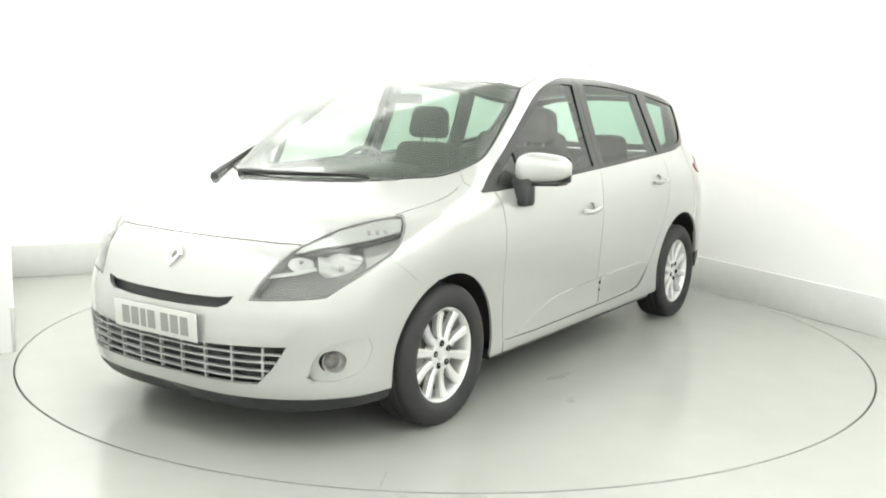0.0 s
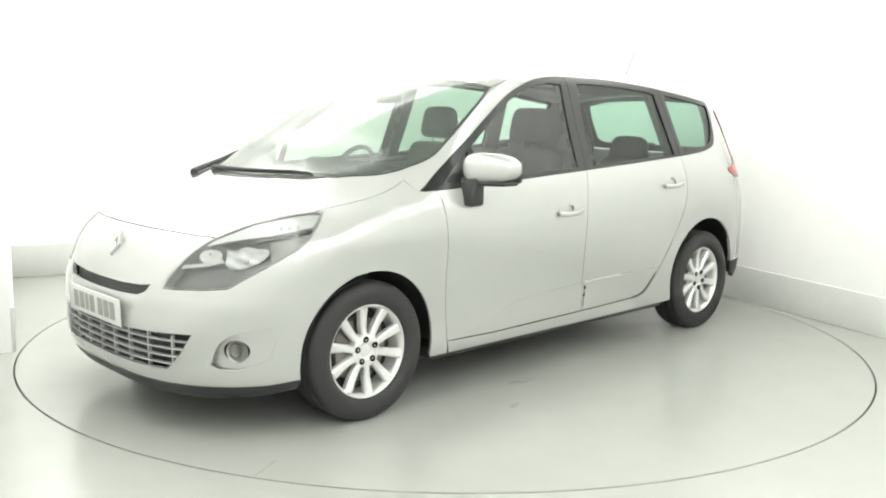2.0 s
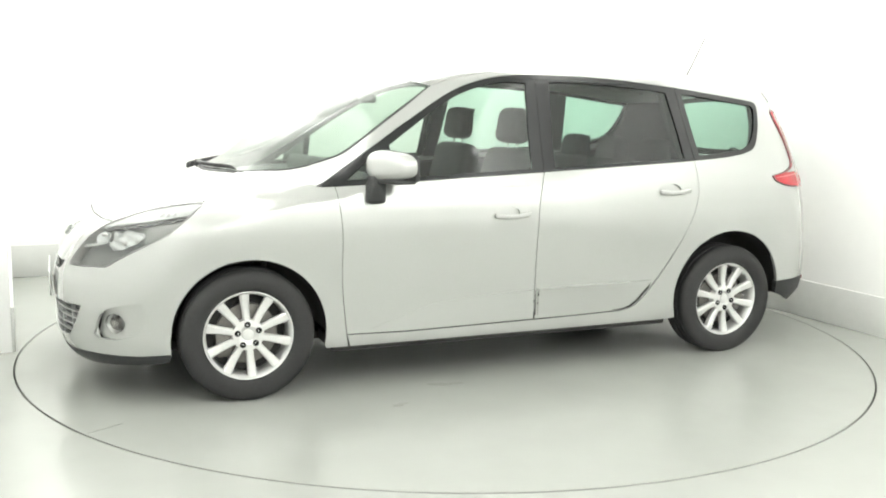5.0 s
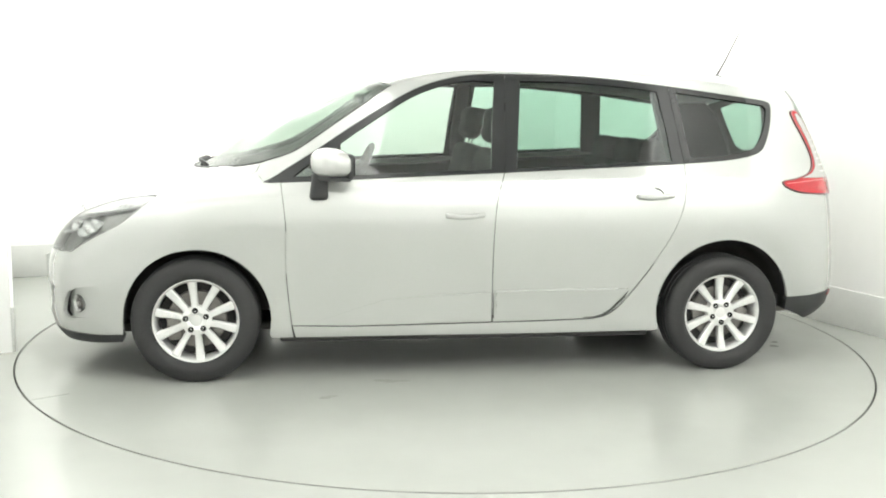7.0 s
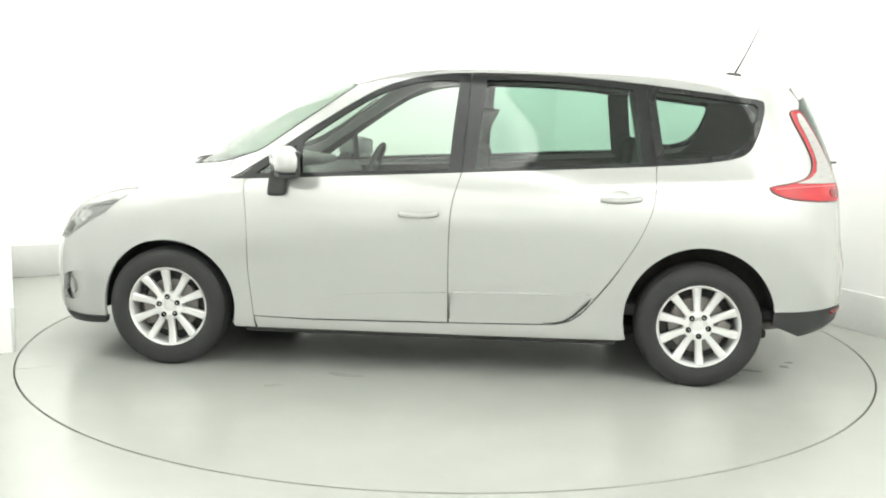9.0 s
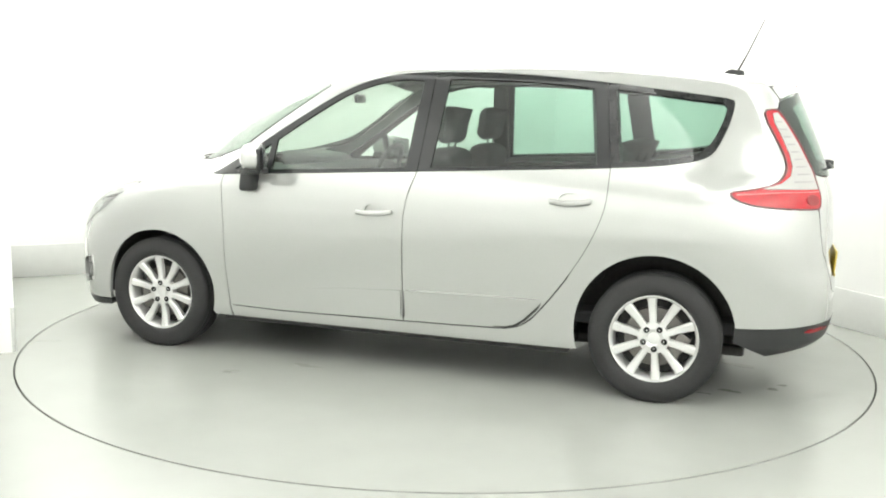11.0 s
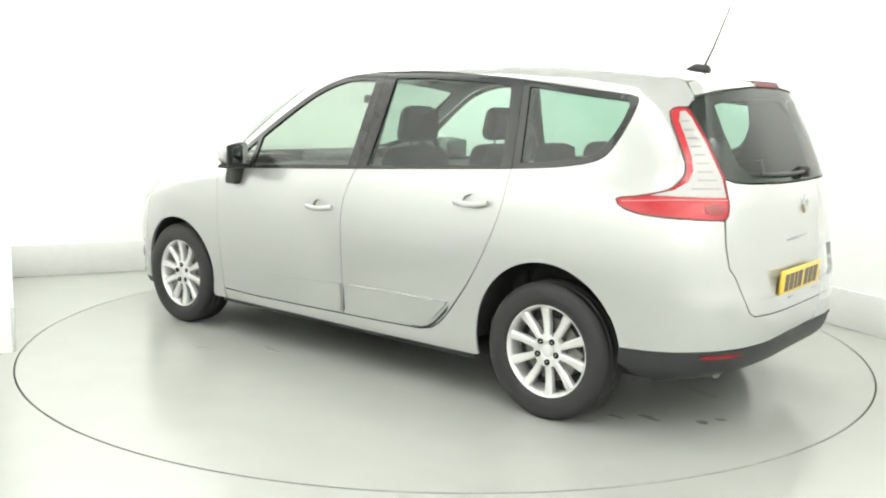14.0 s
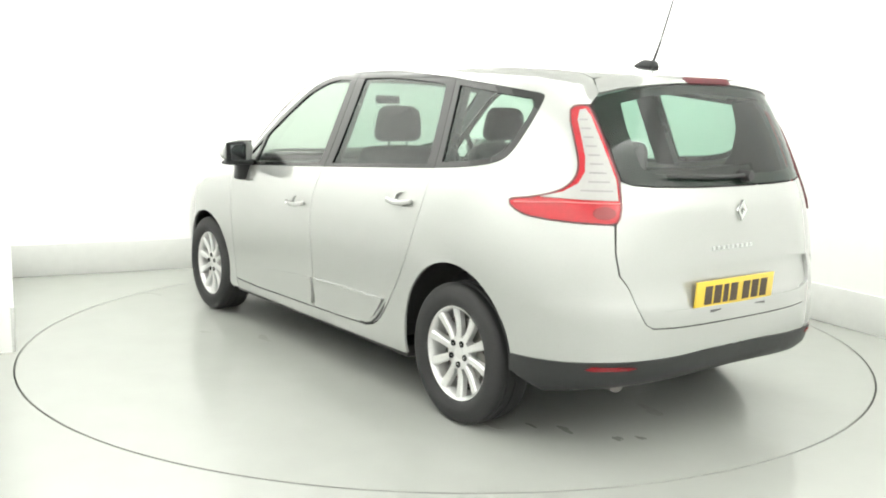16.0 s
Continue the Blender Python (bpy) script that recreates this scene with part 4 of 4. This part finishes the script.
def wheels():
    """Four alloy wheels: rim, tyre, ten spokes, hub, five bolts, brake disc."""
    def data(name, bm, mat, angle=35):
        ob = from_bm(name, bm, mat, None, "", angle)
        me = ob.data
        bpy.data.objects.remove(ob)
        return me
    barrel = data("wheel", lathe([(.190, .085), (.196, .05), (.193, -.05), (.199, -.073), (.208, -.082), (.2155, -.081), (.218, -.076), (.219, -.066), (.207, -.058), (.203, -.04), (.205, .07), (.215, .09), (.205, .095)], 64, None, True), ALLOY)
    R = TYRE_R
    tyre = data("tyre", lathe([(.206, -.07), (.215, -.088), (.226, -.097), (.243, -.1035), (.262, -.1045), (.283, -.101), (.298, -.096), (.308, -.086), (R - .003, -.078), (R, -.066), (R - .006, -.045), (R - .006, -.040), (R, -.036), (R, -.008), (R - .006, -.005), (R - .006, .005), (R, .008),
                               (R, .036), (R - .006, .040), (R - .006, .045), (R, .066), (.308, .086), (.29, .10), (.25, .104), (.22, .095), (.206, .08)], 72, None, True), RUBBER, 30)
    bm = bmesh.new()
    n = 6
    for k in range(n + 1):
        t = k / n
        r = .048 + t * .152
        w = .0175 + .0050 * t ** 2 - .002 * (1 - t)
        y = -.070 + .018 * math.sin(math.pi * min(1, t * 1.05)) * .5 - .006 * t
        for q in ((-w, y + .030), (-w, y + .005), (-w * .62, y - .002), (w * .62, y - .002), (w, y + .005), (w, y + .030)):
            bm.verts.new((q[0], q[1], r))
    bm.verts.ensure_lookup_table()
    for k in range(n):
        for j in range(6):
            bm.faces.new([bm.verts[6 * k + j], bm.verts[6 * k + (j + 1) % 6], bm.verts[6 * k + 6 + (j + 1) % 6], bm.verts[6 * k + 6 + j]])
    bmesh.ops.recalc_face_normals(bm, faces=bm.faces[:])
    spoke = data("spoke", bm, ALLOY, 30)
    hub = data("hub", lathe([(0, -.066), (.018, -.066), (.026, -.064), (.028, -.061), (.034, -.064), (.060, -.070), (.074, -.066), (.078, -.05), (.07, .0), (0, .0)], 40), ALLOY, 30)
    # dark caps on the hub face stand in for the shade in the bolt holes
    hole = data("bolt", lathe([(0, -.0715), (.006, -.0715), (.0065, -.0735), (.0128, -.0738), (.0145, -.0725), (.0150, -.055)], 20), TRIM, 30)
    disc = data("brake_disc", lathe([(.05, -.022), (.142, -.022), (.146, -.018), (.146, .0), (.05, .0)], 48), STEEL)
    drum = data("brake_backing", lathe([(0, .004), (.186, .004), (.19, .02), (.19, .05), (0, .05)], 40), UNDER)
    caliper = data("brake_caliper", block(.07, .06, .13, .012, 2, m=pose(.115, -.01, .03)), STEEL)
    pads = ((FRONT_AXLE, -1, -5), (REAR_AXLE, -1, 31), (FRONT_AXLE, 1, 8), (REAR_AXLE, 1, 0))
    for cx, sgn, spin in pads:
        wheel = child("wheel", barrel, car, "ten-spoke silver alloy wheel with a black tyre")
        wheel.matrix_local = pose(cx, sgn * .792, HUB_Z, 0, 0, 0 if sgn < 0 else 180) @ pose(0, 0, 0, 0, spin, 0)
        child("tyre", tyre, wheel, "black rubber tyre")
        for k in range(10):
            child("spoke", spoke, wheel).matrix_local = pose(0, 0, 0, 0, 36 * k, 0)
        child("hub", hub, wheel, "alloy hub with a centre cap")
        for k in range(5):
            a = radians(90 + 72 * k)
            child("bolt", hole, wheel, "wheel bolt coloured dark for its shaded hole").matrix_local = pose(.0525 * math.cos(a), 0, .0525 * math.sin(a))
        child("brake_disc", disc, wheel, "worn steel brake disc")
        child("brake_backing", drum, wheel, "dark brake backing plate")
        child("brake_caliper", caliper, wheel, "steel brake caliper").matrix_local = pose(0, 0, 0, 0, 180 if cx < 0 else 0, 0)


def underside():
    from_bm("floor_pan", block(3.6, 1.15, .05, .015, 2, m=pose(0, 0, .215)), UNDER, car, "dark underbody floor pan")
    for sgn in (-1, 1):
        from_bm("sill_box", block(1.95, .30, .06, .015, 2, m=pose(0, sgn * .705, .222)), UNDER, car, "dark inner sill")
    from_bm("engine_tray", block(.40, 1.0, .07, .02, 2, m=pose(-1.82, 0, .262)), UNDER, car, "black engine undertray")
    from_bm("rear_beam", tube([(1.385, -.7, .29), (1.3, -.3, .24), (1.3, .3, .24), (1.385, .7, .29)], .04, 10), UNDER, car, "rear axle beam")
    from_bm("fuel_tank", block(.75, .9, .10, .03, 2, m=pose(.75, 0, .17 + .03)), UNDER, car, "dark fuel tank")
    from_bm("silencer", block(.22, .55, .14, .05, 3, m=pose(1.93, -.1, .31)), STEEL, car, "steel silencer box")


def cabin():
    """Seats, dashboard, wheel and linings seen through the glass."""
    from_bm("cabin_floor", block(3.0, 1.5, .06, .01, 1, m=pose(.55, 0, .36)), CABIN, car, "dark carpet")
    from_bm("dashboard", block(.62, 1.46, .30, .09, 4, lambda a, b, c: (a, b, c + .12 * a * (c > 0) - .10 * b * b * (c > 0)), pose(-.92, 0, .88), cuts=2), DASH, car, "dark grey dashboard", 60)
    from_bm("dash_shelf", block(.42, 1.14, .03, .012, 2, m=pose(-1.165, 0, .992, 0, -5, 0)), DASH, car, "dark dashboard top under the windscreen")
    from_bm("instrument_hood", block(.26, .50, .10, .04, 3, m=pose(-.82, 0, 1.045, 0, 8, 0)), DASH, car, "dark instrument hood", 60)
    # steering wheel on the right-hand side
    col = from_bm("steering_wheel", lathe([(.168, -.014), (.178, -.017), (.187, -.010), (.190, 0), (.187, .010), (.178, .017), (.168, .014), (.164, 0)], 40, pose(-.50, .37, .985, 0, 0, 0) @ pose(0, 0, 0, 0, 25, 0) @ pose(0, 0, 0, 0, 0, -90), True), DASH, car, "dark steering wheel")
    m = pose(-.50, .37, .985) @ pose(0, 0, 0, 0, 25, 0)
    from_bm("wheel_boss", block(.06, .13, .12, .03, 3, m=m), DASH, col)
    for a in (0, 180, 250, 290):
        from_bm("wheel_spoke", tube([m @ Vector((0, .05 * math.cos(radians(a)), .05 * math.sin(radians(a)))), m @ Vector((0, .17 * math.cos(radians(a)), .17 * math.sin(radians(a))))], .013, 8), DASH, col)

    def seat(x, y, width, lean, head=True, tall=.60):
        s = from_bm("seat", block(.52, width, .17, .06, 4, lambda a, b, c: (a, b, c - .12 * a), pose(x - .22, y, .60), cuts=1), CABIN, car, "dark grey fabric seat", 60)
        b = from_bm("backrest", block(.15, width, tall, .06, 4, lambda a, b, c: (a - .25 * (1 - b * b), b * (1 - .10 * max(0, c)), c), pose(x, y, .57 + tall / 2, 0, lean, 0), cuts=2), CABIN, s, "dark seat backrest", 60)
        if head:
            h = Vector((x + .40 * math.sin(radians(lean)) - .03, y, 1.292 if head is True else head))
            hr = from_bm("headrest", block(.115, .275, .20, .055, 5, lambda a, b, c: (a - .2 * (1 - b * b), b * (1 - .10 * c), c), Matrix.Translation(h) @ pose(0, 0, 0, 0, lean * .5, 0), cuts=1), CABIN, s, "dark rounded headrest", 60)
            for q in (-.06, .06):
                from_bm("headrest_post", tube([h + Vector((0, q, -.09)), h + Vector((-.035, q, -.20))], .007, 8), CHROME, hr)
        return s
    for y in (-.405, .365):
        seat(.14, y, .50, 14)
    for y in (-.45, 0, .45):
        seat(1.06, y, .42, 14, 1.125, .52)
    # linings
    for sign in (-1, 1):
        place = flank_map(sign)
        low = ride((-.9, .995), (-.3, 1.022), (.3, 1.052), (1.14, 1.098), (1.5, 1.135), (1.72, 1.16))
        card = [(-.9, .40)] + low + [(1.72, .72), (.9, .70), (.8, .40)]
        skin("door_lining", place, to_s(card), (), DASH, car, "dark door lining", .03, -.045, .06, (0, 0, .75))
        for line, w, back in ((((.17, 1.08), (.195, 1.56)), .04, .04), (((1.13, 1.12), (1.075, 1.50)), .07, .06)):
            (x0, z0), (x1, z1) = line
            skin("pillar_lining", place, [(x0 - w, z0), (x0 + back, z0), (x1 + back, z1), (x1 - w, z1)], (), DASH, car, "dark pillar lining", .03, -.03, .05, (0, 0, .75))
        back = to_s([(1.52, 1.14), (1.585, 1.20), (1.65, 1.33), (1.66, 1.46), (1.80, 1.47)]) + [(1.90, 1.47), (1.96, 1.40), (2.0, 1.25), (2.02, 1.1), (1.985, .92), (1.62, .92), (1.60, 1.1)]
        skin("rear_pillar_lining", place, back, (), DASH, car, "dark rear pillar lining", .02, -.035, .05, (0, 0, .75))
        rail = [(x, y - .004) for x, y in between(roof_side, -.2, 1.75)]
        strip = lifted(rail) + [flank_point(x, z + .004) for x, z in between(glass_top, -.15, 1.6)[::-1]]
        skin("rail_lining", place, strip, (), LINER, car, "grey roof rail lining", .012, -.03, .06, (0, 0, .75))
    head = [(-.25, -.50), (1.82, -.46), (1.82, .46), (-.25, .50)]
    skin("headlining", on_top, head, (), LINER, car, "pale grey headlining", .01, -.035, .08, (.7, 0, .3))
    from_bm("parcel_floor", block(.80, 1.15, .05, .015, 2, m=pose(1.68, 0, .93)), CABIN, car, "dark folded third seat row and load cover")
    from_bm("interior_mirror", block(.03, .20, .055, .018, 3, m=pose(-.53, .0, 1.43, 0, 0, 8)), BLACK, car, "black interior mirror", 60)
    from_bm("bulkhead", block(.03, 1.45, .55, .01, 1, m=pose(-1.28, 0, .72)), UNDER, car, "dark bulkhead")
    # seals down the windscreen's edges, wipers and cowl
    for sgn in (1, -1):
        edge = np.array([(x, y * .996) for x, y in screen_edge])
        run = on_top(edge[:, 0], sgn * edge[:, 1])
        from_bm("windscreen_seal", tube([tuple(p + np.array([0, 0, -.002])) for p in run], .0045, 6), BLACK, car, "black rubber windscreen seal")
    cowl_line = np.array([(x - .02, y) for x, y in ([(a, -b) for a, b in screen_low[::-1]] + screen_low[1:])])
    pts = on_top(cowl_line[:, 0], cowl_line[:, 1])
    from_bm("cowl", tube([tuple(p + np.array([.018, 0, -.004])) for p in pts[2:-2]], .014, 8), BLACK, car, "black cowl under the windscreen")
    # one blade lies along the screen's foot, the other climbs the far pillar
    for run, thick in ((ride((-1.425, .33), (-1.437, .10), (-1.415, -.15), (-1.355, -.42), n=4), .013), (ride((-1.45, .50), (-1.30, .60), (-1.17, .668), (-.95, .738), (-.75, .736), (-.50, .686), n=4), .016)):
        line = np.array(run)
        q = on_top(line[:, 0], line[:, 1])
        w = from_bm("screen_wiper", tube([tuple(p + np.array([-.012, 0, .016])) for p in q], thick, 8, .3), BLACK, car, "black windscreen wiper")
        from_bm("wiper_blade", tube([tuple(p + np.array([-.002, 0, .006])) for p in q], .005, 6), RUBBER, w, "thin rubber blade")
        from_bm("wiper_pivot", lathe([(0, -.022), (.016, -.020), (.020, -.008), (.020, .012)], 18, pose(*(q[0] + np.array([-.012, 0, .006])), -90, 0, 0)), BLACK, w)


body_shell()
LOZENGE = front_end()
rear_end(LOZENGE)
wheels()
underside()
cabin()

# ---- what moves: the turntable and the car turn together ----
TURN = [(0, 55.59), (.5, 53.81), (1, 51.11), (1.5, 47.79), (2, 44.16), (2.5, 40.76), (3, 37.27), (3.5, 33.65), (4, 30.07), (4.5, 26.54), (5, 23.01),
        (5.5, 19.48), (6, 15.95), (6.5, 12.42), (7, 8.85), (7.5, 5.44), (8, 1.96), (8.5, -1.37), (9, -4.68), (9.5, -8.12), (10, -11.56),
        (10.5, -15.0), (11, -18.44), (11.5, -21.88), (12, -25.41), (12.5, -28.80), (13, -32.32), (13.5, -35.63), (14, -39.26), (14.5, -42.63),
        (15, -46.20), (15.5, -49.56), (16, -53.24)]


def motions():
    walk(turntable, [(t, pose(0, 0, 0, 0, 0, a)) for t, a in TURN])
    walk(car, [(t, pose(0, 0, 0, 0, 0, a) @ pose(-.0187, -.087, 0)) for t, a in TURN])


motions()
